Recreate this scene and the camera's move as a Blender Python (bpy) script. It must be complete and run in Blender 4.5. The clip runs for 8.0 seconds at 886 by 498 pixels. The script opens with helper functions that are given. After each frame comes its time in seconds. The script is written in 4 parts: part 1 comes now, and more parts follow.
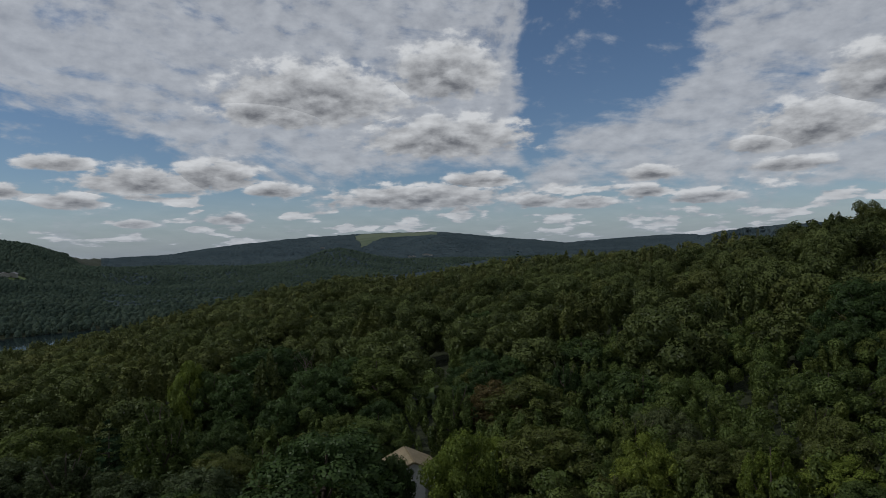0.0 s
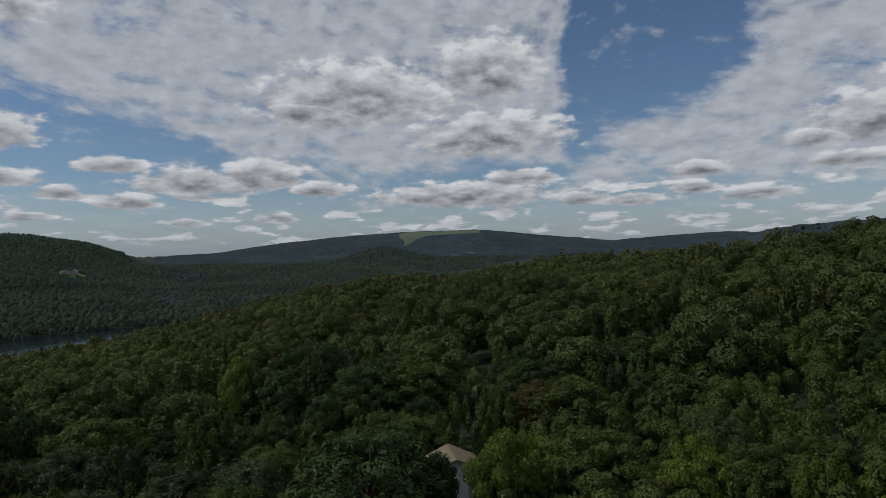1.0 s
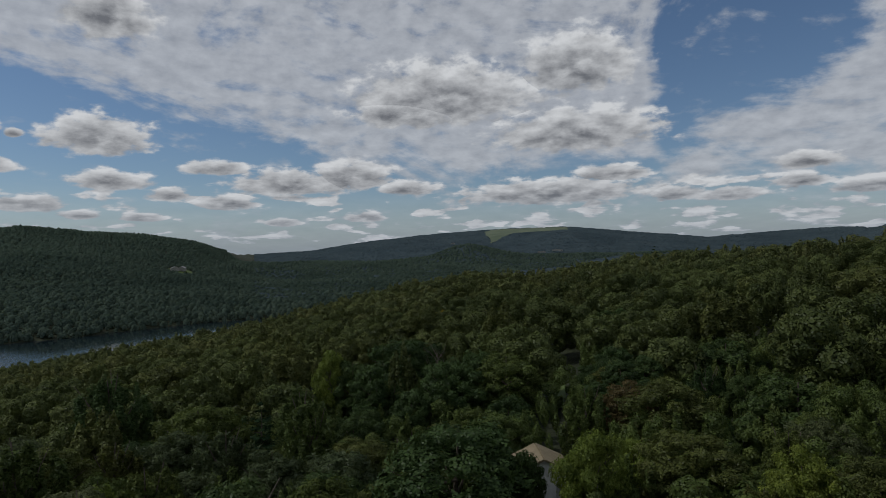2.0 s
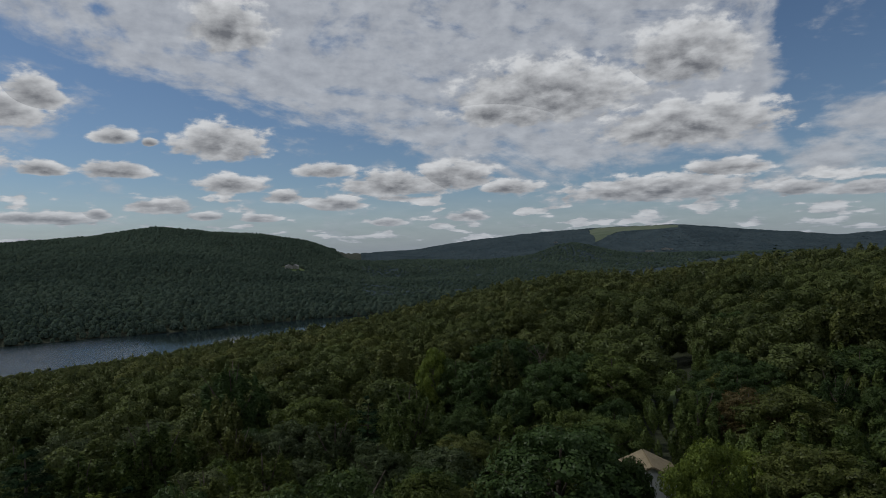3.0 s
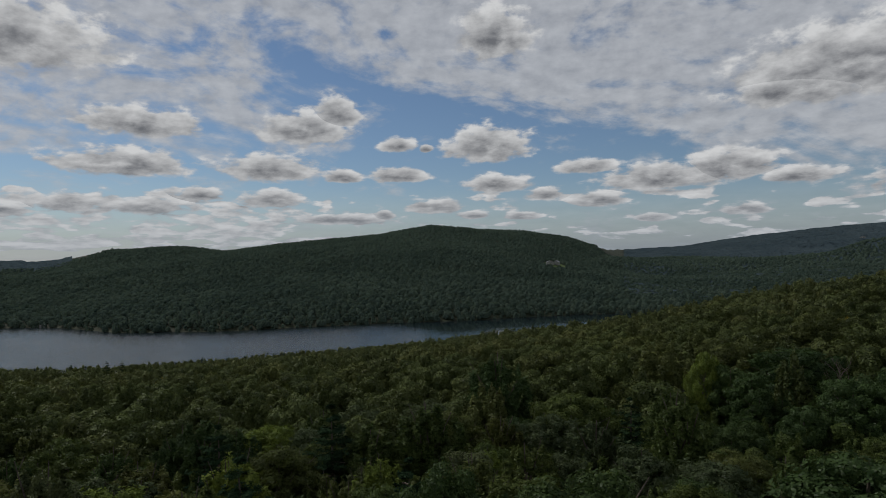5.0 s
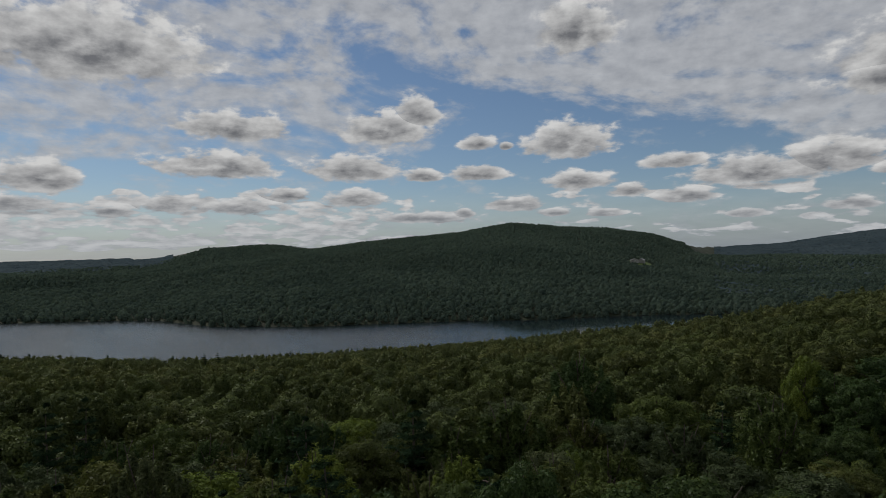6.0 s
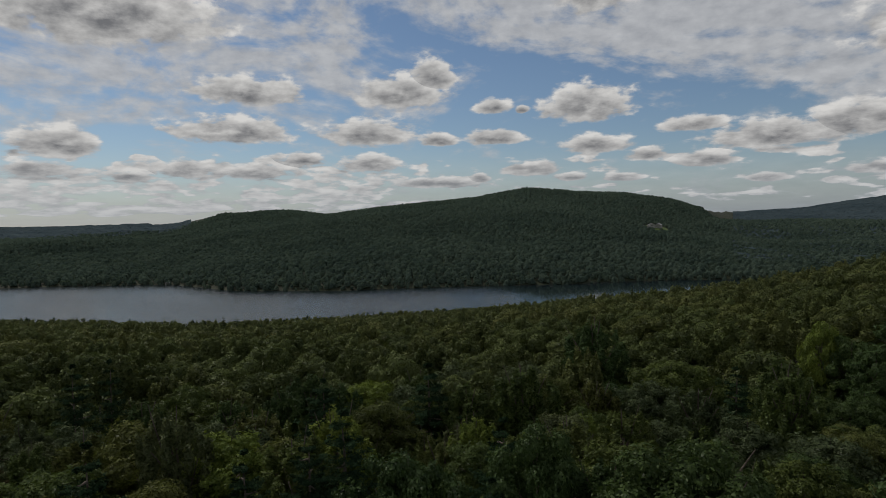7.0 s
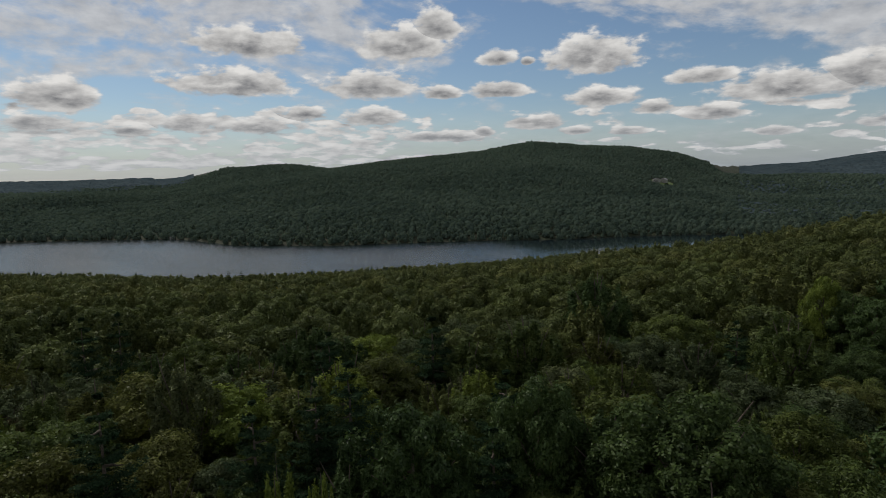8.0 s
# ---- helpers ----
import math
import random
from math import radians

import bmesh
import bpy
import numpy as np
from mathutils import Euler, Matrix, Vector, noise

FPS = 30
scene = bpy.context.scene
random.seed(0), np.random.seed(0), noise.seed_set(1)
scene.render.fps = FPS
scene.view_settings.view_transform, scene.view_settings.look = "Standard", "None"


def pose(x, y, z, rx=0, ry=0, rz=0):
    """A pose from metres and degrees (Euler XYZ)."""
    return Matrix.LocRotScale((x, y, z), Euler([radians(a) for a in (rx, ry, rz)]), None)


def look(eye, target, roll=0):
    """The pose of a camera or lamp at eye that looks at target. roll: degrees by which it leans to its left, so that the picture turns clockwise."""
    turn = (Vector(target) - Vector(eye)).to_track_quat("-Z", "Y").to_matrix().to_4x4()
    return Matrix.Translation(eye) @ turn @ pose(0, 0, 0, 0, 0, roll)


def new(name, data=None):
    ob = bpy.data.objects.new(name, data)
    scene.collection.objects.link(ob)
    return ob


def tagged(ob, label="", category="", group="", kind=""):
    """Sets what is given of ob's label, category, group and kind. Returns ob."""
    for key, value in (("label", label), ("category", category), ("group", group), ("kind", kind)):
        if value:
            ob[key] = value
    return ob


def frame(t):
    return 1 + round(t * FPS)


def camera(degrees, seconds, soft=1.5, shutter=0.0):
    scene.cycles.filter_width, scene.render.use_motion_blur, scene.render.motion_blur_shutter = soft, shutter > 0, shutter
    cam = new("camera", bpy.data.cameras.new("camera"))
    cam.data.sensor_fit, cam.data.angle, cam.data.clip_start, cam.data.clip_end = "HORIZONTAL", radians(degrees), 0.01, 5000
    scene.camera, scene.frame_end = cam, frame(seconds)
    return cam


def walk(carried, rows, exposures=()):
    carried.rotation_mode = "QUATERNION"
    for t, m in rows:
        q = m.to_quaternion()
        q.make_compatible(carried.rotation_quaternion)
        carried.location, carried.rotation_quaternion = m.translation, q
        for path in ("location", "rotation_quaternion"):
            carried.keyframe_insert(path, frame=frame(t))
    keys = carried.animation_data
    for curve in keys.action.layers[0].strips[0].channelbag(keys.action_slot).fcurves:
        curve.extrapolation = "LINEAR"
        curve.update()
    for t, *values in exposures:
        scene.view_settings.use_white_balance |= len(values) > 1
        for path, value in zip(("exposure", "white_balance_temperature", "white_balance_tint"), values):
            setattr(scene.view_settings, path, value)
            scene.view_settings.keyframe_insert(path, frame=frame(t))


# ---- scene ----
EXPO, SKY_K, CLOUD_K = -1.14, 0.126, 1.52  # exposure, strength of the clear sky, brightness of the clouds
cam = camera(71.09, 8.0, soft=0.7)
EYE = (0.0, 0.0, 105.0)  # 105 m over the lake
# seconds, turn to the left, tilt up, lean
TURNS = [(0.0, 0.0, 0.50, -1.40), (0.5, 2.88, 0.48, -1.38), (1.0, 3.97, 0.42, -1.44), (1.5, 6.18, 0.38, -1.50),
         (1.7, 8.70, 0.37, -1.50), (2.8, 18.95, 0.50, -1.48), (3.0, 21.34, 0.53, -1.45), (3.5, 26.89, 0.57, -1.33),
         (4.0, 32.82, 0.64, -1.29), (4.5, 38.47, 0.66, -1.21), (5.0, 45.11, 0.73, -1.14), (5.2, 47.41, 0.76, -1.12),
         (6.3, 53.20, 0.62, -1.20), (6.5, 53.50, 0.50, -1.19), (7.0, 53.96, -2.52, -1.19), (7.5, 54.25, -6.31, -1.20),
         (8.0, 54.38, -6.69, -1.19)]
walk(cam, [(t, pose(*EYE, 0, 0, yaw) @ pose(0, 0, 0, 90 + tilt) @ pose(0, 0, 0, 0, 0, lean)) for t, yaw, tilt, lean in TURNS],
     exposures=[(0.0, EXPO, 6150, 10), (3.5, EXPO, 6200, 10), (6.5, EXPO, 6500, 10), (7.5, EXPO + 0.22, 6600, 10), (8.0, EXPO + 0.28, 6600, 10)])

# ---------------------------------------------------------------- sky, clouds and sun
SUN_AZ, SUN_EL = 100.0, 48.0  # degrees to the left of the first view, degrees up
sun = new("sun", bpy.data.lights.new("sun", "SUN"))
sun.data.energy, sun.data.angle, sun.data.color = 3.0, radians(1.0), (1.0, 0.95, 0.86)
sun.matrix_world = look((-math.sin(radians(SUN_AZ)) * 900, math.cos(radians(SUN_AZ)) * 900, 900 * math.tan(radians(SUN_EL))), (0, 0, 0))


class Nodes:
    """Short hand for node trees."""

    def __init__(self, tree):
        self.tree = tree

    def add(self, kind, ins=(), **props):
        n = self.tree.nodes.new(kind)
        if "operation" in props:
            n.operation = props["operation"]
        if "use_clamp" in props:
            n.use_clamp = props["use_clamp"]
        if "interpolation_type" in props:
            n.interpolation_type = props["interpolation_type"]
        if "noise_dimensions" in props:
            n.noise_dimensions = props["noise_dimensions"]
        if "data_type" in props:
            n.data_type, n.blend_type = props["data_type"], props["blend_type"]
        if "node_tree" in props:
            n.node_tree = props["node_tree"]
        if "attribute_name" in props:
            n.attribute_name = props["attribute_name"]
        for i, v in (ins.items() if isinstance(ins, dict) else enumerate(ins)):
            if v is None:
                continue
            if isinstance(v, bpy.types.NodeSocket):
                self.tree.links.new(v, n.inputs[i])
            else:
                n.inputs[i].default_value = v
        return n

    def math(self, op, a, b=None, c=None, clamp=False):
        return self.add("ShaderNodeMath", [a, b, c], operation=op, use_clamp=clamp).outputs[0]

    def vec(self, op, *ins):
        n = self.add("ShaderNodeVectorMath", list(ins), operation=op)
        return n.outputs["Value"] if op in ("LENGTH", "DOT_PRODUCT") else n.outputs[0]

    def step(self, v, lo, hi):
        return self.add("ShaderNodeMapRange", [v, lo, hi, 0.0, 1.0], interpolation_type="SMOOTHSTEP").outputs[0]

    def noise(self, vector, scale, detail=4.0, rough=0.55, out=0, dims="3D"):
        return self.add("ShaderNodeTexNoise", {"Vector": vector, "Scale": scale, "Detail": detail, "Roughness": rough},
                        noise_dimensions=dims).outputs[out]

    def cells(self, vector, scale):
        """Small separate cells: how far from the middle of the nearest one, and its own random colour."""
        n = self.add("ShaderNodeTexVoronoi", {"Vector": vector, "Scale": scale})
        return n.outputs["Distance"], n.outputs["Color"]

    def mix(self, fac, a, b, blend="MIX"):
        n = self.add("ShaderNodeMix", {0: fac, 6: a, 7: b}, data_type="RGBA", blend_type=blend)
        return n.outputs[2]


# cumulus clouds: bearing to the left, height above the horizon, half width, half height (degrees)
HEAPS = [(11.2, 14.9, 8.6, 3.5), (-0.7, 16.9, 5.2, 3.4), (14.7, 13.1, 5.4, 1.8), (-0.6, 11.1, 7.8, 2.6), (1.7, 5.6, 9.0, 1.6), (-3.6, 6.9, 3.4, 1.0),
         (25.5, 6.9, 5.6, 1.6), (20.0, 7.6, 4.0, 1.9), (14.9, 6.2, 3.1, 1.0), (-18.8, 6.8, 2.6, 0.9), (-18.3, 5.3, 2.4, 0.8), (-13.2, 4.5, 2.9, 0.8),
         (-9.0, 4.8, 2.4, 0.8), (-23.1, 4.5, 3.0, 0.8), (-31.1, 10.0, 5.0, 2.6), (-27.5, 8.6, 2.8, 1.1), (-29.5, 6.7, 3.1, 0.8), (-35.5, 13.2, 3.4, 3.0),
         (19.0, 3.6, 2.1, 0.7), (26.4, 3.2, 1.8, 0.5)]
HEAPS_MIDDLE = [(31.8, 8.0, 2.9, 0.9), (31.1, 5.0, 2.7, 0.9), (40.6, 10.5, 4.2, 2.2), (40.0, 6.8, 3.4, 1.1), (35.6, 5.7, 2.1, 0.8), (57.4, 12.0, 4.4, 2.0),
                (54.6, 13.4, 2.2, 1.9), (49.1, 10.4, 1.9, 0.9), (46.5, 10.0, 0.7, 0.5), (45.8, 4.8, 3.1, 0.9), (50.4, 4.0, 1.1, 0.6), (42.3, 3.9, 1.6, 0.5),
                (39.9, 20.2, 3.6, 3.0), (37.6, 3.7, 1.8, 0.5)]
HEAPS_WEST = [(60.4, 8.4, 4.3, 1.7), (72.2, 8.5, 5.6, 1.6), (71.0, 11.9, 5.0, 1.6), (60.4, 5.6, 2.8, 1.1), (66.4, 5.9, 2.1, 0.8), (54.1, 7.6, 2.1, 0.8),
              (48.9, 7.7, 2.8, 0.9), (76.1, 5.1, 2.4, 1.1), (70.4, 4.9, 3.1, 1.0), (85.4, 7.1, 3.2, 1.7), (86.9, 4.8, 2.6, 0.9), (82.0, 17.9, 9.5, 4.0),
              (54.2, 3.7, 4.8, 0.6), (80.5, 4.3, 1.8, 0.6), (94.0, 6.0, 4.0, 1.6)]


def billows(n, at):
    """The heaped small forms of the clouds, smaller towards the horizon."""
    s = n.add("ShaderNodeSeparateXYZ", [at])
    up = n.math("MAXIMUM", s.outputs[1], 0.0)
    depth = n.math("MULTIPLY_ADD", n.math("LOGARITHM", n.math("ADD", up, 2.5), 2.718), 7.0, n.math("MULTIPLY", up, 0.50))
    return n.noise(n.add("ShaderNodeCombineXYZ", [n.math("MULTIPLY", s.outputs[0], 0.48), depth, 0.0]).outputs[0], 1.0, 8.0, 0.54, dims="2D")


def cloud_field():
    """A node group: how thick the clouds are at a bearing and a height (degrees)."""
    g = bpy.data.node_groups.new("cloud_field", "ShaderNodeTree")
    g.interface.new_socket("At", in_out="INPUT", socket_type="NodeSocketVector")
    g.interface.new_socket("Heap", in_out="OUTPUT", socket_type="NodeSocketFloat")
    g.interface.new_socket("Bank", in_out="OUTPUT", socket_type="NodeSocketFloat")
    g.interface.new_socket("Top", in_out="OUTPUT", socket_type="NodeSocketFloat")
    n = Nodes(g)
    at, out = n.add("NodeGroupInput").outputs[0], n.add("NodeGroupOutput")
    s = n.add("ShaderNodeSeparateXYZ", [at])
    az, el = s.outputs[0], n.math("MAXIMUM", s.outputs[1], 0.0)
    depth = n.math("LOGARITHM", n.math("ADD", el, 2.5), 2.718)
    puff = billows(n, at)
    low, top = None, None
    spot = at
    for a, e, w, h in HEAPS + HEAPS_MIDDLE + HEAPS_WEST:
        if low is not None:  # one cloud after the other
            spot = n.add("ShaderNodeVectorMath", [n.math("ADD", low, top), (1e-7, 1e-7, 0), at], operation="MULTIPLY_ADD").outputs[0]
        u = n.add("ShaderNodeVectorMath", [spot, (1 / w, 1 / h, 0), (-a / w, -(e - 0.30 * h) / h, 0)], operation="MULTIPLY_ADD").outputs[0]
        v = n.vec("MAXIMUM", u, n.vec("MULTIPLY", u, (1.0, -1.7, 0.0)))  # flat below, heaped above
        d = n.vec("LENGTH", v)
        up = n.vec("DOT_PRODUCT", u, (-0.12, 1.0, 0.0))  # how near the crest
        if low is None:
            low, top = d, up
        else:
            top = n.math("MULTIPLY_ADD", n.math("LESS_THAN", d, low), n.math("SUBTRACT", up, top), top)
            low = n.math("SMOOTH_MIN", low, d, 0.2)
    beyond = n.step(low, 1.15, 1.45)  # the small ones, not listed, are lit like the rest
    top = n.math("MAXIMUM", n.math("MINIMUM", top, 0.9), -0.9)
    top = n.math("MULTIPLY_ADD", beyond, n.math("SUBTRACT", 0.5, top), top)
    # the small heaps near the horizon, fewer over the gap between the hills
    small = n.noise(n.add("ShaderNodeCombineXYZ", [n.math("MULTIPLY", az, 0.24), n.math("MULTIPLY", depth, 4.6), 7.0]).outputs[0], 1.0, 2.0, 0.5, dims="2D")
    band = n.math("MULTIPLY", n.step(el, 0.2, 1.4), n.step(el, 8.0, 5.0))
    few = n.math("MULTIPLY", n.math("MULTIPLY", n.step(az, 4.0, 18.0), n.step(az, 62.0, 46.0)), 0.06)
    few = n.math("SUBTRACT", few, n.math("MULTIPLY", n.step(az, 52.0, 70.0), n.math("MULTIPLY", n.step(el, 7.0, 4.5), 0.12)))
    small = n.math("MULTIPLY", n.math("SUBTRACT", n.math("SUBTRACT", small, 0.52), few), 5.0)
    small = n.math("SUBTRACT", small, n.math("MULTIPLY", n.math("SUBTRACT", 1.0, band), 2.0))
    heap = n.math("ADD", n.math("SMOOTH_MAX", n.math("MAXIMUM", n.math("MULTIPLY", n.math("SUBTRACT", 1.06, low), 1.5), -1.0), n.math("MINIMUM", small, 0.40), 0.1),
                  n.math("MULTIPLY", n.math("SUBTRACT", puff, 0.50), 1.9))
    # two high sheets with a wedge of blue between them
    bend = n.add("ShaderNodeSeparateXYZ", [n.noise(n.vec("MULTIPLY", at, (0.07, 0.13, 0.0)), 1.0, 0.6, 0.5, out=1, dims="2D")])
    az = n.math("MULTIPLY_ADD", n.math("SUBTRACT", bend.outputs[0], 0.5), 9.0, az)
    el = n.math("MULTIPLY_ADD", n.math("SUBTRACT", bend.outputs[1], 0.5), 4.0, el)
    rim = n.math("SMOOTH_MAX", n.math("MULTIPLY_ADD", az, 0.32, 0.4), 7.0, 2.0)
    west = n.math("MINIMUM", n.math("MULTIPLY", n.math("SUBTRACT", el, rim), 0.33), n.math("MULTIPLY", n.math("ADD", az, 7.5), 0.30))
    wedge = n.math("MULTIPLY_ADD", el, -1.5, 2.6)
    east = n.math("MINIMUM", n.math("MULTIPLY", n.math("SUBTRACT", wedge, az), 0.16), n.math("MULTIPLY", n.math("SUBTRACT", el, 4.5), 0.30))
    for a, e, w, h in ((23.3, 17.6, 2.6, 1.5), (6.8, 18.6, 3.0, 1.0), (49.6, 20.2, 2.4, 1.2), (16.0, 21.0, 2.2, 1.4)):  # holes of blue
        d = n.vec("LENGTH", n.add("ShaderNodeVectorMath", [at, (1 / w, 1 / h, 0), (-a / w, -e / h, 0)], operation="MULTIPLY_ADD").outputs[0])
        west = n.math("SUBTRACT", west, n.math("MULTIPLY", n.step(d, 1.5, 0.2), 1.3))
    sheet = n.math("MAXIMUM", west, east)
    streak = n.noise(n.add("ShaderNodeCombineXYZ", [n.math("MULTIPLY_ADD", el, 0.10, n.math("MULTIPLY", az, 0.17)), n.math("MULTIPLY_ADD", az, -0.09, n.math("MULTIPLY", el, 0.42)), 3.0]).outputs[0], 1.0, 7.0, 0.58, dims="2D")
    wisp = n.math("MULTIPLY", n.step(az, 52.0, 64.0), n.math("MULTIPLY", n.step(el, 5.0, 12.0), 0.66))
    sheet = n.math("MAXIMUM", n.math("MINIMUM", sheet, 0.60), n.math("SUBTRACT", wisp, 0.27))
    sheet = n.math("MAXIMUM", sheet, -0.9)
    sheet = n.math("ADD", sheet, n.math("MULTIPLY", n.math("SUBTRACT", streak, 0.5), 1.9))
    sheet = n.math("ADD", sheet, n.math("MULTIPLY", n.math("SUBTRACT", puff, 0.5), 0.75))
    g.links.new(heap, out.inputs[0])
    g.links.new(sheet, out.inputs[1])
    g.links.new(top, out.inputs[2])
    return g


world = bpy.data.worlds.new("sky")
scene.world = world
world.use_nodes = True
wn = Nodes(world.node_tree)
world.node_tree.nodes.clear()
sky = wn.add("ShaderNodeTexSky")
sky.sky_type, sky.sun_disc = "NISHITA", False
sky.sun_elevation, sky.sun_rotation = radians(SUN_EL), radians(-SUN_AZ)
sky.altitude, sky.air_density, sky.dust_density, sky.ozone_density = 600.0, 1.1, 0.4, 3.7
way = wn.add("ShaderNodeSeparateXYZ", [wn.add("ShaderNodeTexCoord").outputs["Generated"]])
bearing = wn.math("MULTIPLY", wn.math("ARCTAN2", wn.math("MULTIPLY", way.outputs[0], -1.0), way.outputs[1]), 57.2958)
height = wn.math("MULTIPLY", wn.math("ARCSINE", way.outputs[2]), 57.2958)
at = wn.add("ShaderNodeCombineXYZ", [bearing, height, 0.0]).outputs[0]
field = cloud_field()
here = wn.add("ShaderNodeGroup", [at], node_tree=field)
rise = wn.math("MULTIPLY_ADD", height, 0.065, 0.36)
relief = wn.math("SUBTRACT", billows(wn, at), billows(wn, wn.vec("ADD", at, wn.add("ShaderNodeCombineXYZ", [wn.math("MULTIPLY", rise, 0.5), rise, 0.0]).outputs[0])))
thick = wn.step(here.outputs[0], -0.12, 0.45)
veil = wn.math("MULTIPLY", wn.step(here.outputs[1], -0.20, 0.62), 0.88)
cover = wn.math("SUBTRACT", 1.0, wn.math("MULTIPLY", wn.math("SUBTRACT", 1.0, thick), wn.math("SUBTRACT", 1.0, veil)))
lit = wn.math("MULTIPLY_ADD", relief, 1.15, wn.math("MULTIPLY_ADD", here.outputs[2], 0.34, 0.62))
lit = wn.math("SUBTRACT", lit, wn.math("MULTIPLY", wn.step(here.outputs[0], 0.2, 1.3), 0.34), clamp=True)
heap_tone = wn.mix(lit, (0.21, 0.216, 0.232, 1), (0.88, 0.875, 0.86, 1))
sheet_tone = wn.mix(wn.math("MULTIPLY_ADD", relief, 0.9, 0.65, clamp=True), (0.37, 0.385, 0.415, 1), (0.69, 0.70, 0.715, 1))
tone = wn.mix(thick, sheet_tone, heap_tone)
# pale haze low over the hills
murk = wn.math("MULTIPLY", wn.step(height, 7.0, -1.5), 0.80)
tone = wn.mix(wn.math("MULTIPLY", murk, 0.55), tone, (0.30, 0.365, 0.44, 1))
cover = wn.math("SUBTRACT", 1.0, wn.math("MULTIPLY", wn.math("SUBTRACT", 1.0, cover), wn.math("SUBTRACT", 1.0, murk)))
sunward = wn.step(bearing, 30.0, 95.0)  # the haze is whiter towards the sun
tone = wn.mix(wn.math("MULTIPLY", wn.math("SUBTRACT", 1.0, wn.math("MAXIMUM", thick, veil)), murk), tone, wn.mix(sunward, (0.185, 0.265, 0.375, 1), (0.40, 0.465, 0.53, 1)))
above = wn.step(height, -0.5, 0.5)
blue = wn.add("ShaderNodeBackground", [sky.outputs[0], SKY_K])
white = wn.add("ShaderNodeBackground", [tone, CLOUD_K])
both = wn.add("ShaderNodeMixShader", [wn.math("MULTIPLY", cover, above), blue.outputs[0], white.outputs[0]])
wn.add("ShaderNodeOutputWorld", [both.outputs[0]])

# ---------------------------------------------------------------- materials


def material(name):
    m = bpy.data.materials.new(name)
    m.use_nodes = True
    m.node_tree.nodes.clear()
    return m, Nodes(m.node_tree)


def leaf_material(name, dark, light, tint=0.5, sheen=0.18, through_light=0.20, grain=7.0, gaps=0.56, dryness=0.25, tilt=1.6):
    """Sprays of small leaves, each turned its own way; every tree a little different; light comes through the leaves and the gaps between them."""
    m, n = material(name)
    geo = n.add("ShaderNodeNewGeometry")
    spray = geo.outputs["Random Per Island"]
    tree = n.add("ShaderNodeObjectInfo").outputs["Random"]
    own = n.add("ShaderNodeAttribute", attribute_name="tint").outputs["Fac"]
    where = n.add("ShaderNodeTexCoord").outputs["Object"]
    reach, leaf = n.cells(where, grain)
    patch = n.noise(where, 0.45, 3.0)
    f = n.math("MULTIPLY_ADD", spray, 0.35, n.math("MULTIPLY", n.math("SUBTRACT", patch, 0.5), 0.8))
    f = n.math("MULTIPLY_ADD", n.add("ShaderNodeSeparateColor", [leaf]).outputs[0], 0.55, n.math("SUBTRACT", f, 0.12))
    f = n.math("MULTIPLY_ADD", n.math("ADD", tree, own), tint * 0.5, f)
    f = n.math("MAXIMUM", n.math("MINIMUM", f, 1.0), 0.0)
    colour = n.mix(f, (*dark, 1), (*light, 1))
    dry = n.math("MULTIPLY", n.step(n.math("FRACT", n.math("ADD", n.math("MULTIPLY", own, 3.7), n.math("MULTIPLY", tree, 5.3))), 0.35, 0.95), dryness)
    colour = n.mix(dry, colour, n.mix(1.0, colour, (1.40, 1.0, 0.70, 1), "MULTIPLY"))
    lean = n.vec("MULTIPLY", n.vec("SUBTRACT", leaf, (0.5, 0.5, 0.45)), (tilt, tilt, tilt))
    face = n.vec("NORMALIZE", n.vec("ADD", geo.outputs["Normal"], lean))
    matt = n.add("ShaderNodeBsdfDiffuse", {"Color": colour, "Normal": face})
    wax = n.add("ShaderNodeBsdfGlossy", {"Color": (0.9, 0.95, 0.9, 1), "Roughness": 0.45, "Normal": face})
    skin = n.add("ShaderNodeMixShader", [sheen * 0.09, matt.outputs[0], wax.outputs[0]])
    glow = n.add("ShaderNodeBsdfTranslucent", {"Color": n.mix(0.5, colour, (light[0] * 1.2, light[1] * 1.3, light[2] * 0.8, 1)), "Normal": face})
    both = n.add("ShaderNodeMixShader", [through_light, skin.outputs[0], glow.outputs[0]]).outputs[0]
    if gaps:
        both = n.add("ShaderNodeMixShader", [n.math("GREATER_THAN", reach, gaps), both, n.add("ShaderNodeBsdfTransparent").outputs[0]]).outputs[0]
    n.add("ShaderNodeOutputMaterial", [both])
    return m


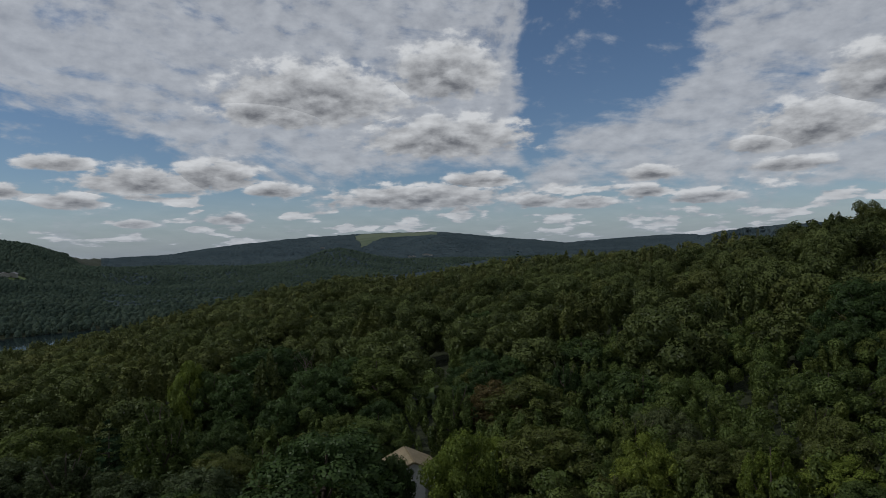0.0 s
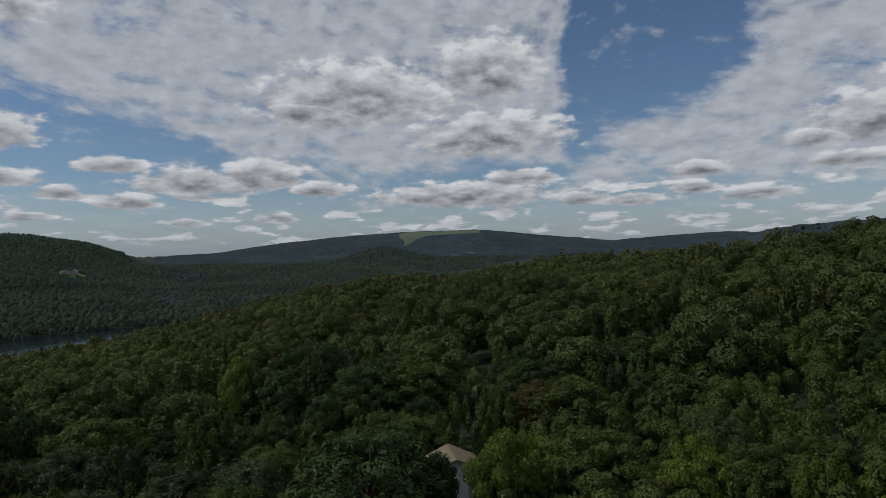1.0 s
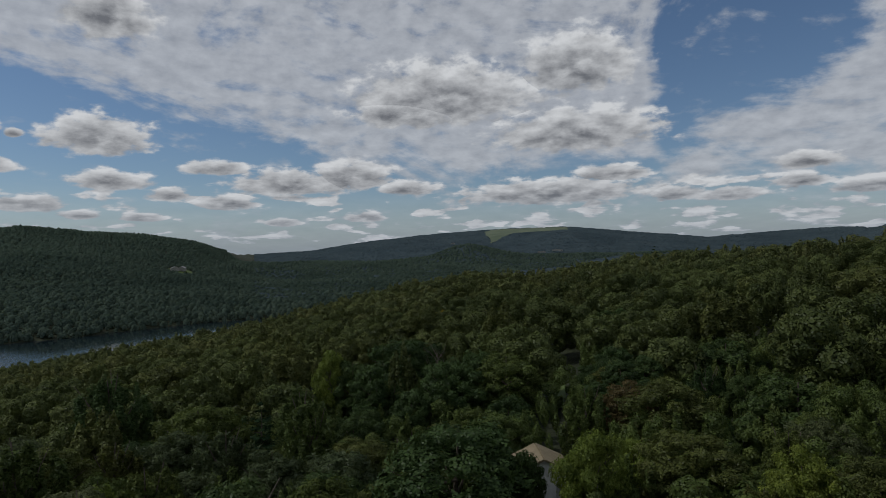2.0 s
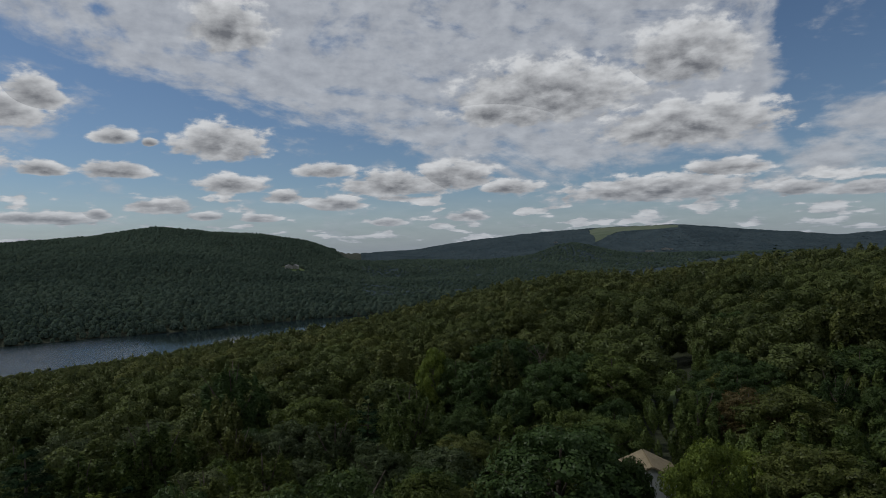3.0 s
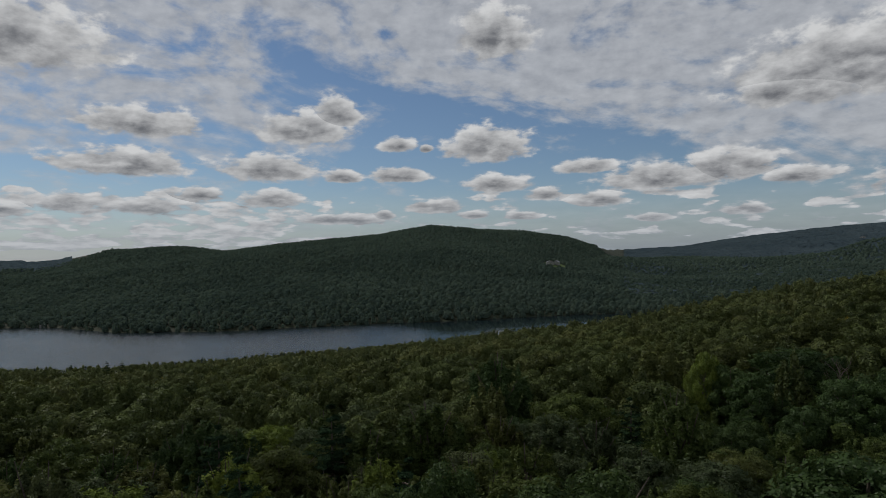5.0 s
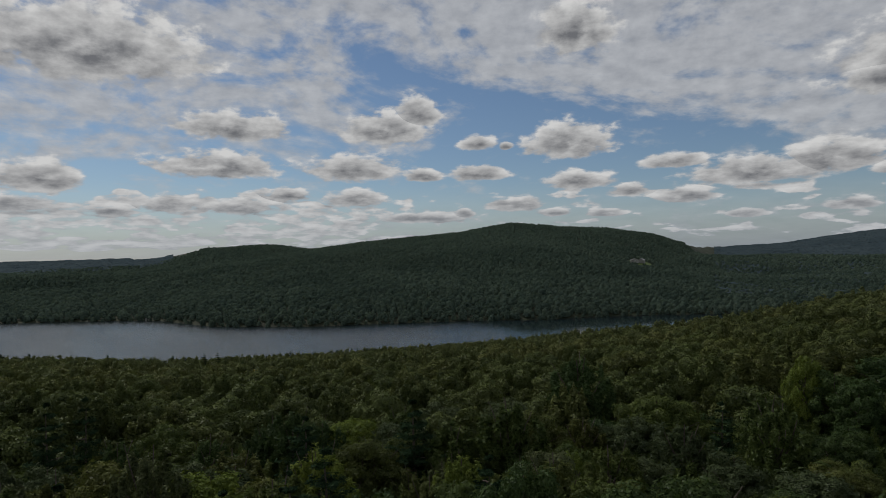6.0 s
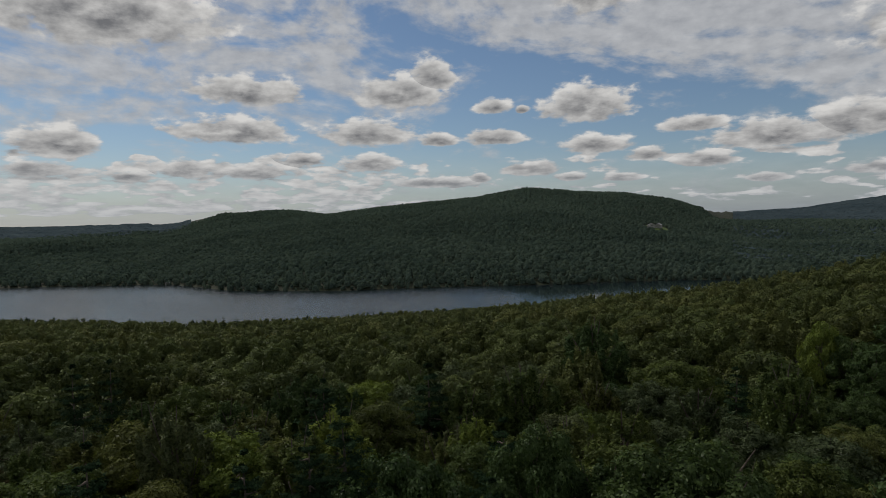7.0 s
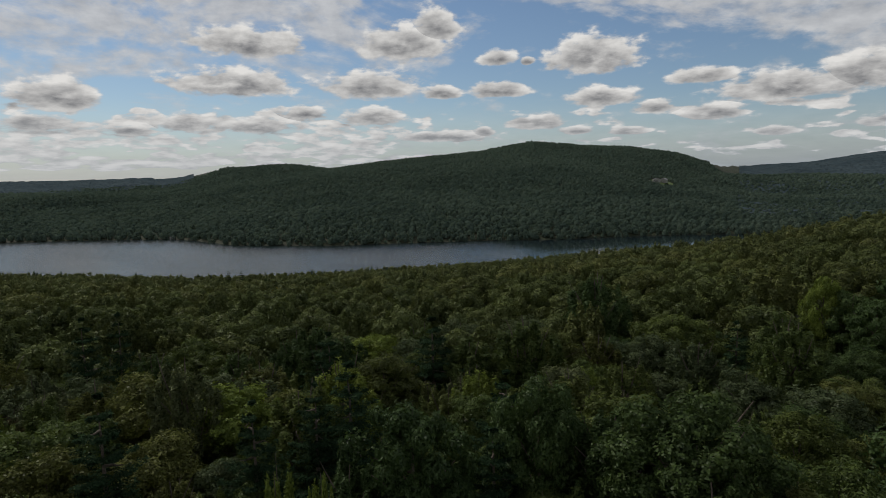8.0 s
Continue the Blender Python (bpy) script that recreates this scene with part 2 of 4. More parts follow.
LEAF = {
    "deep": leaf_material("deep_green_leaves", (0.014, 0.029, 0.009), (0.078, 0.124, 0.037), dryness=0.2),
    "green": leaf_material("green_leaves", (0.022, 0.038, 0.009), (0.114, 0.152, 0.038)),
    "olive": leaf_material("olive_leaves", (0.032, 0.039, 0.010), (0.136, 0.160, 0.042)),
    "lime": leaf_material("yellow_green_leaves", (0.062, 0.090, 0.013), (0.205, 0.255, 0.044), dryness=0.15),
    "grey": leaf_material("grey_green_leaves", (0.032, 0.048, 0.020), (0.112, 0.140, 0.060)),
    "rust": leaf_material("rusty_leaves", (0.040, 0.036, 0.014), (0.118, 0.096, 0.038)),
    "gold": leaf_material("golden_leaves", (0.170, 0.120, 0.010), (0.360, 0.290, 0.030)),
    "needle": leaf_material("dark_needles", (0.007, 0.019, 0.009), (0.034, 0.060, 0.026), sheen=0.04, dryness=0.0, through_light=0.06, grain=9.0),
    "far": leaf_material("woodland_leaves", (0.016, 0.028, 0.009), (0.100, 0.122, 0.037), tint=0.9, grain=3.6),
    "slope": leaf_material("slope_woodland_leaves", (0.019, 0.030, 0.012), (0.108, 0.126, 0.042), tint=0.9, grain=1.9),
    # distance haze is put into the next two leaf colours: paler and bluer
    "hill": leaf_material("hazed_hill_leaves", (0.034, 0.054, 0.048), (0.104, 0.142, 0.110), tint=0.9, sheen=0.0, grain=0.45, gaps=0.66, dryness=0.12, through_light=0.36, tilt=1.2),
    "blue": leaf_material("hazed_mountain_leaves", (0.042, 0.064, 0.078), (0.084, 0.114, 0.126), tint=0.9, sheen=0.0, grain=0.12, gaps=0, dryness=0.12),
}


def plain_material(name, low, high, scale, rough=0.85, bump=0.3, detail=6.0, spec=0.3, reach=0.05):
    m, n = material(name)
    where = n.add("ShaderNodeTexCoord").outputs["Object"]
    fine, broad = n.noise(where, scale, detail, 0.65), n.noise(where, scale * 0.13, 3.0)
    f = n.math("ADD", n.math("MULTIPLY", fine, 0.6), n.math("MULTIPLY", broad, 0.4))
    f = n.step(f, 0.3, 0.7)
    up = n.add("ShaderNodeBump", {"Strength": bump, "Distance": reach, "Height": fine})
    skin = n.add("ShaderNodeBsdfPrincipled", {"Base Color": n.mix(f, (*low, 1), (*high, 1)), "Roughness": rough, "Specular IOR Level": spec, "Normal": up.outputs[0]})
    n.add("ShaderNodeOutputMaterial", [skin.outputs[0]])
    return m


BARK = plain_material("bark", (0.05, 0.04, 0.03), (0.16, 0.13, 0.10), 6.0)
DEAD = plain_material("dead_wood", (0.08, 0.06, 0.05), (0.15, 0.115, 0.10), 8.0)
SOIL = plain_material("wooded_ground", (0.014, 0.018, 0.008), (0.034, 0.042, 0.017), 0.12, bump=0.8, reach=3.0)
GRASS = plain_material("meadow_grass", (0.060, 0.095, 0.024), (0.105, 0.145, 0.040), 0.08, bump=0.4, reach=0.5)
PASTURE = plain_material("hill_pasture", (0.070, 0.095, 0.055), (0.110, 0.135, 0.078), 0.012, bump=0.3, reach=2.0)
PAINT = plain_material("white_siding", (0.62, 0.62, 0.60), (0.80, 0.80, 0.78), 3.0, rough=0.6)
DRAB = plain_material("weathered_siding", (0.20, 0.20, 0.18), (0.32, 0.31, 0.28), 2.0)
ROOF = plain_material("tan_shingles", (0.15, 0.12, 0.07), (0.26, 0.21, 0.13), 9.0, rough=0.8)
GREY_ROOF = plain_material("grey_roofing", (0.22, 0.22, 0.23), (0.40, 0.40, 0.40), 1.0, rough=0.6)
GRAVEL = plain_material("gravel", (0.18, 0.15, 0.12), (0.34, 0.29, 0.23), 4.0)


def water_material():
    m, n = material("lake_water")
    where = n.add("ShaderNodeTexCoord").outputs["Object"]
    small = n.noise(n.vec("MULTIPLY", where, (0.5, 0.5, 0.5)), 1.0, 4.0, 0.6)
    # wind roughens the open water; the inlet under the hill lies still
    side = n.add("ShaderNodeSeparateXYZ", [where])
    open_water = n.step(n.math("MULTIPLY_ADD", side.outputs[1], -1.0, n.math("MULTIPLY", side.outputs[0], -0.8)), -140.0, 30.0)
    gusts = n.step(n.noise(n.vec("MULTIPLY", where, (0.003, 0.010, 0.01)), 1.0, 3.0), 0.3, 0.7)
    wind = n.math("MULTIPLY", open_water, n.math("MULTIPLY_ADD", gusts, 0.3, 0.7))
    up = n.add("ShaderNodeBump", {"Strength": n.math("MULTIPLY_ADD", wind, 0.55, 0.03), "Distance": 0.5, "Height": small})
    skin = n.add("ShaderNodeBsdfPrincipled", {"Base Color": (0.010, 0.018, 0.022, 1), "Roughness": n.math("MULTIPLY_ADD", wind, 0.16, 0.06), "IOR": 1.333, "Normal": up.outputs[0]})
    n.add("ShaderNodeOutputMaterial", [skin.outputs[0]])
    return m


def glass_material():
    m, n = material("window_glass")
    skin = n.add("ShaderNodeBsdfPrincipled", {"Base Color": (0.02, 0.025, 0.03, 1), "Roughness": 0.08, "IOR": 1.5})
    n.add("ShaderNodeOutputMaterial", [skin.outputs[0]])
    return m


WATER, GLASS = water_material(), glass_material()

# ---------------------------------------------------------------- the lie of the land
# by bearing: the shoulder of the near hill (distance, height angle of its canopy), its foot, the far shore or valley, the slope above
LAND = np.array([
    (-180, 190, 5.0, 600, 120, 1500, 130, 1900, 140), (-60, 190, 4.2, 600, 100, 1500, 110, 1900, 140), (-36, 190, 3.45, 600, 95, 1500, 110, 1900, 140),
    (-29, 210, 1.87, 600, 85, 1500, 105, 1900, 130), (-23, 260, 0.68, 700, 70, 1500, 70, 2400, 90), (-16, 300, 0.14, 800, 50, 1500, 40, 2900, 80)])
LAND_NORTH = np.array([
    (-6, 320, -0.4, 900, 30, 1400, 20, 2900, 80), (2, 350, -1.6, 900, 20, 1400, 15, 2900, 80), (10, 380, -1.8, 900, 12, 1400, 10, 2900, 80),
    (19, 420, -3.4, 850, 3, 1300, 4, 2900, 80), (25, 450, -4.7, 800, -4, 1150, 2, 2700, 80), (33, 500, -6.1, 760, -4, 1110, 2, 1900, 78)])
LAND_WEST = np.array([
    (43, 560, -7.15, 720, -4, 1020, 2, 1900, 118), (53, 600, -7.95, 640, -4, 1000, 2, 1900, 118), (64, 620, -8.3, 650, -4, 985, 2, 1900, 105),
    (73, 640, -8.2, 665, -4, 1060, 2, 1900, 80), (77.5, 690, -7.9, 710, -4, 1240, 2, 2000, 60), (90, 790, -6.5, 810, -4, 1400, 2, 2300, 60),
    (110, 850, -6.0, 870, -4, 1500, 2, 2300, 60), (180, 190, 5.0, 600, 120, 1500, 130, 1900, 140)])
# the skyline: bearing, distance, height angle
CREST = np.array([(-180, 2000, 3), (-60, 2000, 3), (-36, 2000, 2.2), (-28.8, 2000, 1.87), (-25.2, 2100, 1.65), (-22.6, 3500, 1.13), (-20.8, 4700, 1.19),
                  (-16, 4700, 1.05), (-11.1, 4600, 0.73), (-9.1, 4400, 0.99), (-3.5, 4400, 1.61), (0.7, 4400, 2.08), (7.4, 4400, 2.02), (13.5, 4400, 1.68),
                  (19.3, 4400, 1.13), (23.8, 4400, 0.5), (28.6, 4300, 0.26)])
CREST_WEST = np.array([(31.4, 2600, 0.78), (33.7, 2550, 1.61), (37.4, 2550, 2.22), (41.7, 2600, 2.5), (46.2, 2600, 2.99), (50.8, 2600, 2.19), (58.5, 2600, 1.59),
                       (64.7, 2650, 0.88), (67.6, 2600, 1.39), (73.4, 2700, 1.13), (77.5, 3400, 0.29), (82, 4000, 0.2), (90, 4600, 0.15), (110, 4600, 0.2), (180, 2000, 3)])
BEAR = np.arange(-180, 180.01, 0.25)


def by_bearing(table, column, blur):
    v = np.interp(BEAR, table[:, 0], table[:, column])
    k = np.hanning(2 * blur + 3)[1:-1]
    return np.convolve(np.pad(v, blur, mode="edge"), k / k.sum(), "valid")


land, crest = np.concatenate([LAND, LAND_NORTH, LAND_WEST]), np.concatenate([CREST, CREST_WEST])
R_E, A_E, R_N, Z_N, R_F, Z_F, R_M, Z_M = [by_bearing(land, i, 8) for i in range(1, 9)]
R_C, A_C = by_bearing(crest, 1, 6), by_bearing(crest, 2, 3)
CANOPY = 11.0
Z_E = EYE[2] + R_E * np.tan(np.radians(A_E)) - CANOPY
Z_C = EYE[2] + R_C * np.tan(np.radians(A_C)) - np.where(R_C < 3600, 9.0, 0.0)
Z_60 = np.interp(BEAR, [-180, -60, -36, -16, 3, 20, 55, 90, 120, 180], [92, 90, 88, 85, 83, 80, 77, 77, 80, 92])


def lattice(x, y, seed):
    """Smooth noise from -1 to 1 with a period of about one."""
    xi, yi = np.floor(x).astype(np.int64), np.floor(y).astype(np.int64)
    u, v = x - xi, y - yi
    u, v = u * u * (3 - 2 * u), v * v * (3 - 2 * v)

    def corner(i, j):
        h = (i * 374761393 + j * 668265263 + seed * 974711) & 0x7FFFFFFF
        h = ((h ^ (h >> 13)) * 1274126177) & 0x7FFFFFFF
        return (h & 0xFFFF) / 32767.5 - 1
    a, b, c, d = corner(xi, yi), corner(xi + 1, yi), corner(xi, yi + 1), corner(xi + 1, yi + 1)
    return a + (b - a) * u + (c - a) * v + (a - b - c + d) * u * v


def land_height(x, y):
    """The height of the ground over the lake."""
    x, y = np.asarray(x, float), np.asarray(y, float)
    az, r = np.degrees(np.arctan2(-x, y)), np.hypot(x, y)
    col = lambda v: np.interp(az, BEAR, v)
    rs = [0 * r, 0 * r + 60, col(R_E), col(R_N), col(R_F) - 14, col(R_F), col(R_M), col(R_C), 0 * r + 4960]
    zs = [0 * r + 84, col(Z_60), col(Z_E), col(Z_N), np.minimum(col(Z_N), col(Z_F)), col(Z_F), col(Z_M), col(Z_C), col(Z_C) - 25]
    z = zs[-1].copy()
    for i in range(8):
        t = np.clip((r - rs[i]) / np.maximum(rs[i + 1] - rs[i], 1), 0, 1)
        k = 0.0 if i in (0, 1, 4) else 0.55
        t = (1 - k) * t + k * t * t * (3 - 2 * t) if i != 5 else t ** 0.78
        z = np.where((r >= rs[i]) & (r < rs[i + 1]), zs[i] + (zs[i + 1] - zs[i]) * t, z)
    for a, d, top, wide, deep in ((1.2, 3400, 62, 190, 330), (9.5, 2600, 50, 130, 260), (-7, 3300, 20, 250, 300)):
        px, py = -math.sin(radians(a)) * d, math.cos(radians(a)) * d
        z = z + top * np.exp(-(((x - px) / wide) ** 2 + ((y - py) / deep) ** 2))
    dry = np.clip((z - 6) / 40, 0, 1)
    z = z + dry * np.clip((r - 60) / 300, 0, 1) * (2.0 * lattice(x / 45, y / 45, 1))
    gap = np.clip(np.abs(r - col(R_C)) / 500, 0, 1) * np.clip((r - 900) / 600, 0, 1)
    return z + dry * gap * (14 * lattice(x / 420, y / 420, 2) + 7 * lattice(x / 170, y / 170, 3))


def ground_at(x, y):
    return float(land_height(np.array([x]), np.array([y]))[0])


def polar(az, r):
    return -math.sin(radians(az)) * r, math.cos(radians(az)) * r


def quick_mesh(name, verts, faces, mat, smooth=False, tint=None):
    """A mesh from arrays: corners (n, 3) and faces (m, 3 or 4)."""
    verts, faces = np.asarray(verts, np.float32).reshape(-1, 3), np.asarray(faces, np.int32)
    me = bpy.data.meshes.new(name)
    me.vertices.add(len(verts))
    me.vertices.foreach_set("co", verts.ravel())
    me.loops.add(faces.size)
    me.loops.foreach_set("vertex_index", faces.ravel())
    me.polygons.add(len(faces))
    me.polygons.foreach_set("loop_start", np.arange(len(faces), dtype=np.int32) * faces.shape[1])
    me.polygons.foreach_set("use_smooth", np.full(len(faces), smooth))
    me.update(calc_edges=True)
    if tint is not None:
        me.attributes.new("tint", "FLOAT", "POINT").data.foreach_set("value", np.asarray(tint, np.float32))
    me.materials.append(mat)
    return me


def grid_faces(rows, cols, wrap=False):
    i, j = np.meshgrid(np.arange(rows - 1), np.arange(cols if wrap else cols - 1), indexing="ij")
    k = (j + 1) % cols
    return np.stack([i * cols + j, i * cols + k, (i + 1) * cols + k, (i + 1) * cols + j], -1).reshape(-1, 4)


def sheet(name, azs, rs, lift, mat, floor=None):
    a, r = np.meshgrid(np.radians(azs), rs)
    x, y = -np.sin(a) * r, np.cos(a) * r
    z = land_height(x, y) + lift if floor is None else np.full_like(x, floor)
    return new(name, quick_mesh(name, np.stack([x, y, z], -1), grid_faces(len(rs), len(azs)), mat, smooth=True))


azs = np.concatenate([np.arange(-180, -48, 4.0), np.arange(-48, 100, 0.6), np.arange(100, 180.1, 4.0)])
rs = np.concatenate([[0.0], np.geomspace(8, 600, 50), np.geomspace(620, 4960, 110)])
tagged(sheet("ground", azs, rs, 0.0, SOIL), "wooded hillsides sloping down to a long lake", "ground", kind="structure")
tagged(sheet("water", np.arange(14, 131, 2.0), np.linspace(480, 1900, 40), 0, WATER, floor=0.0), "calm grey-blue lake water between wooded shores", "lake", kind="structure")

# ---------------------------------------------------------------- trees


def spread(rng, n):
    """n even ways over a ball."""
    i = np.arange(n) + 0.5
    z, a = 1 - 2 * i / n, i * 2.399963 + rng.uniform(0, 6.28)
    q = np.sqrt(1 - z * z)
    return np.stack([q * np.cos(a), q * np.sin(a), z], -1)


def leaves(rng, at, out, size, simple=False):
    """A folded, pointed leaf or spray of leaves at every place, facing roughly outwards: corners (n, 4, 3)."""
    n = len(at)
    face = 1.3 * out + rng.normal(0, 0.45, (n, 3)) + (0, 0, 0.1)
    face /= np.linalg.norm(face, axis=1)[:, None]
    along = np.cross(face, rng.normal(0, 1, (n, 3)))
    along /= np.linalg.norm(along, axis=1)[:, None] + 1e-9
    across = np.cross(face, along)
    s = (size * rng.uniform(0.6, 1.35, n))[:, None]
    if simple:  # three corners are enough far off
        return np.stack([at - along * s * 0.5 + across * s * 0.42, at - along * s * 0.35 - across * s * 0.45, at + along * s * 0.62], 1)
    fold = face * s * 0.14
    return np.stack([at - along * s * 0.55, at + across * s * 0.36 - fold, at + along * s * 0.6, at - across * s * 0.36 - fold], 1)


def ball_shape():
    bm = bmesh.new()
    bmesh.ops.create_icosphere(bm, subdivisions=1, radius=1)
    bm.verts.ensure_lookup_table()
    v, f = np.array([p.co[:] for p in bm.verts]), np.array([[p.index for p in q.verts] for q in bm.faces])
    bm.free()
    return v, f


BALL_V, BALL_F = ball_shape()


def crown(rng, kind, wide, tall, count, size, puffs=40, fill=0.8):
    """A crown as corners and three-cornered faces: leafy masses with loose sprays of leaves over them."""
    q, balls = crown_leaves(rng, kind, wide, tall, count, size, puffs)
    vs, fs = [q.reshape(-1, 3)], [np.arange(len(q) * 3).reshape(-1, 3)]
    base = len(q) * 3
    for c, r in balls:
        vs.append(c + BALL_V * np.asarray(r) * fill * rng.uniform(0.82, 1.18, (len(BALL_V), 1)))
        fs.append(BALL_F + base)
        base += len(BALL_V)
    return np.concatenate(vs), np.concatenate(fs)


def crown_leaves(rng, kind, wide, tall, count, size, puffs=40):
    """The leaves of one crown, from the foot of the tree at 0: clumps of leaves at the ends of the limbs."""
    if kind == "pine":
        tiers, pts, outs = max(6, int(tall / 1.25)), [], []
        per = max(8, count // (tiers * 7))
        for i in range(tiers):
            f = i / (tiers - 1)
            z, reach = tall * (0.06 + 0.92 * f), wide * 0.5 * (1 - f) ** 0.75 + 0.25
            for b in range(7 if f < 0.85 else 4):
                a, far = b * 0.9 + i * 2.1 + rng.uniform(-0.25, 0.25), reach * rng.uniform(0.65, 1.1)
                u = rng.uniform(0.12, 1, per) ** 0.7
                side = rng.normal(0, 0.16, per) * far * (1.05 - u * 0.5)
                p = np.stack([np.cos(a) * u * far - np.sin(a) * side, np.sin(a) * u * far + np.cos(a) * side,
                              z - 0.10 * far * u + 0.22 * far * u ** 3 + rng.normal(0, 0.06, per)], -1)
                pts.append(p)
                outs.append(np.stack([np.cos(a) * u * 0.5, np.sin(a) * u * 0.5, np.ones(per)], -1))
        at, out = np.concatenate(pts), np.concatenate(outs)
        core = [(np.array([0, 0, tall * (0.12 + 0.2 * k)]), np.array([0.24, 0.24, 0.0]) * wide * (1 - 0.21 * k) + (0, 0, tall * 0.12)) for k in range(3)]
        return leaves(rng, at, out, size, True), core
    base = tall * 0.05
    mid, rz = (tall + base) / 2, (tall - base) / 2
    puffs = int(puffs * {"round": 1.15, "upright": 0.9, "loose": 0.75}[kind])
    way = spread(rng, puffs)
    way = way[way[:, 2] > -0.8]
    way *= rng.uniform(0.45, 1.0, (len(way), 1)) ** 0.5
    lob = 1 + 0.22 * np.sin(2 * np.arctan2(way[:, 1], way[:, 0]) + rng.uniform(0, 6.28)) + rng.normal(0, 0.07, len(way))
    pr = wide * 0.5 * rng.uniform(0.20, 0.34, len(way)) * (40 / max(puffs, 8)) ** 0.36
    if kind == "upright":
        cen = np.stack([way[:, 0] * wide * 0.40 * lob, way[:, 1] * wide * 0.40 * lob, mid + way[:, 2] * rz * 0.62], -1)
        flat, pr = np.array([0.55, 0.55, 1.9]), pr * 0.95
    else:
        cen = np.stack([way[:, 0] * wide * 0.40 * lob, way[:, 1] * wide * 0.40 * lob, mid + way[:, 2] * rz * 0.80], -1)
        flat = np.array([0.95, 0.95, 0.95])
    share = pr ** 2 / (pr ** 2).sum()
    pts, outs = [], []
    for c, p, w in zip(cen, pr, share):
        k = max(4, int(count * w))
        d = rng.normal(0, 1, (k, 3))
        d /= np.linalg.norm(d, axis=1)[:, None]
        d[:, 2] = np.where(d[:, 2] < -0.3, -d[:, 2] * 0.6, d[:, 2])
        rad = p * rng.uniform(0.45, 1.12, k) ** 0.6
        if kind == "upright":
            d[:, :2] *= (1.0 - 0.45 * np.clip(d[:, 2:], 0, 1))
        pts.append(c + d * rad[:, None] * flat)
        outs.append(d * 0.8 + (c - (0, 0, mid)) / max(wide, tall) * 0.9)
    return leaves(rng, np.concatenate(pts), np.concatenate(outs), size, True), [(c, p * flat) for c, p in zip(cen, pr)]


def tubes(lines, sides=6):
    """Tapered round limbs: each line is (points, radii). Corners and faces."""
    vs, fs, base = [], [], 0
    for pts, rad in lines:
        pts = np.asarray(pts, float)
        way = np.gradient(pts, axis=0)
        way /= np.linalg.norm(way, axis=1)[:, None]
        side = np.cross(way, (0.31, 0.17, 0.93) if abs(way[0, 2]) < 0.8 else (1.0, 0.1, 0.0))
        side /= np.linalg.norm(side, axis=1)[:, None]
        up = np.cross(way, side)
        a = np.arange(sides) / sides * 2 * np.pi
        ring = pts[:, None] + (side[:, None] * np.cos(a)[None, :, None] + up[:, None] * np.sin(a)[None, :, None]) * np.asarray(rad)[:, None, None]
        vs.append(ring.reshape(-1, 3))
        fs.append(grid_faces(len(pts), sides, wrap=True) + base)
        base += len(pts) * sides
    return np.concatenate(vs), np.concatenate(fs)


def limb_lines(rng, kind, wide, tall, n):
    lines = []
    for i in range(n):
        a, z0 = i * 2.4 + rng.uniform(-0.3, 0.3), tall * rng.uniform(0.22, 0.6)
        reach, rise = wide * rng.uniform(0.26, 0.42), tall * rng.uniform(0.12, 0.3) * (1.5 if kind == "upright" else 1)
        if kind == "pine":
            z0, rise = tall * (0.15 + 0.75 * i / n), 0.1
            reach = wide * 0.27 * (1 - 0.75 * i / n)
        u = np.linspace(0, 1, 5)
        pts = np.stack([np.cos(a) * reach * u, np.sin(a) * reach * u, z0 + rise * u ** 1.3], -1) + rng.normal(0, 0.07, (5, 3)) * u[:, None]
        r0 = 0.012 * tall * (1 - 0.4 * z0 / tall)
        lines.append((pts, r0 * (1 - 0.8 * u)))
    return lines


def trunk_line(rng, tall, r0):
    u = np.linspace(0, 1, 8)
    pts = np.stack([np.cumsum(rng.normal(0, 0.06, 8)) * u, np.cumsum(rng.normal(0, 0.06, 8)) * u, -0.6 + (tall * 0.9 + 0.6) * u], -1)
    return pts, r0 * (1 - 0.88 * u) * (1 + 0.5 * np.exp(-u * 14))


MADE = {}


def tree_model(kind, variant, fine):
    """Meshes of one model tree 1:1: trunk, limbs and crown, kept for reuse."""
    key = (kind, variant, fine)
    if key not in MADE:
        rng = np.random.default_rng(hash((len(kind), ord(kind[0]), variant, fine)) % 100000)
        wide, tall = {"round": (9.0, 11.5), "upright": (6.4, 12.5), "loose": (8.0, 10.5), "pine": (9.5, 14.5)}[kind]
        wide, tall = wide * rng.uniform(0.92, 1.1), tall * rng.uniform(0.94, 1.06)
        count, size = {2: (6800, 0.37), 1: (1700, 0.62)}[fine]
        if kind == "pine":
            count, size = int(count * 1.1), size * 0.95
        q = crown(rng, kind, wide, tall, count, size)
        t = tubes([trunk_line(rng, tall, 0.02 * tall + 0.03)] + limb_lines(rng, kind, wide, tall, 9 if fine > 1 else 6), 6)
        MADE[key] = (quick_mesh("trunk", *t, BARK, True), q)
    return MADE[key]


CROWNS = {}


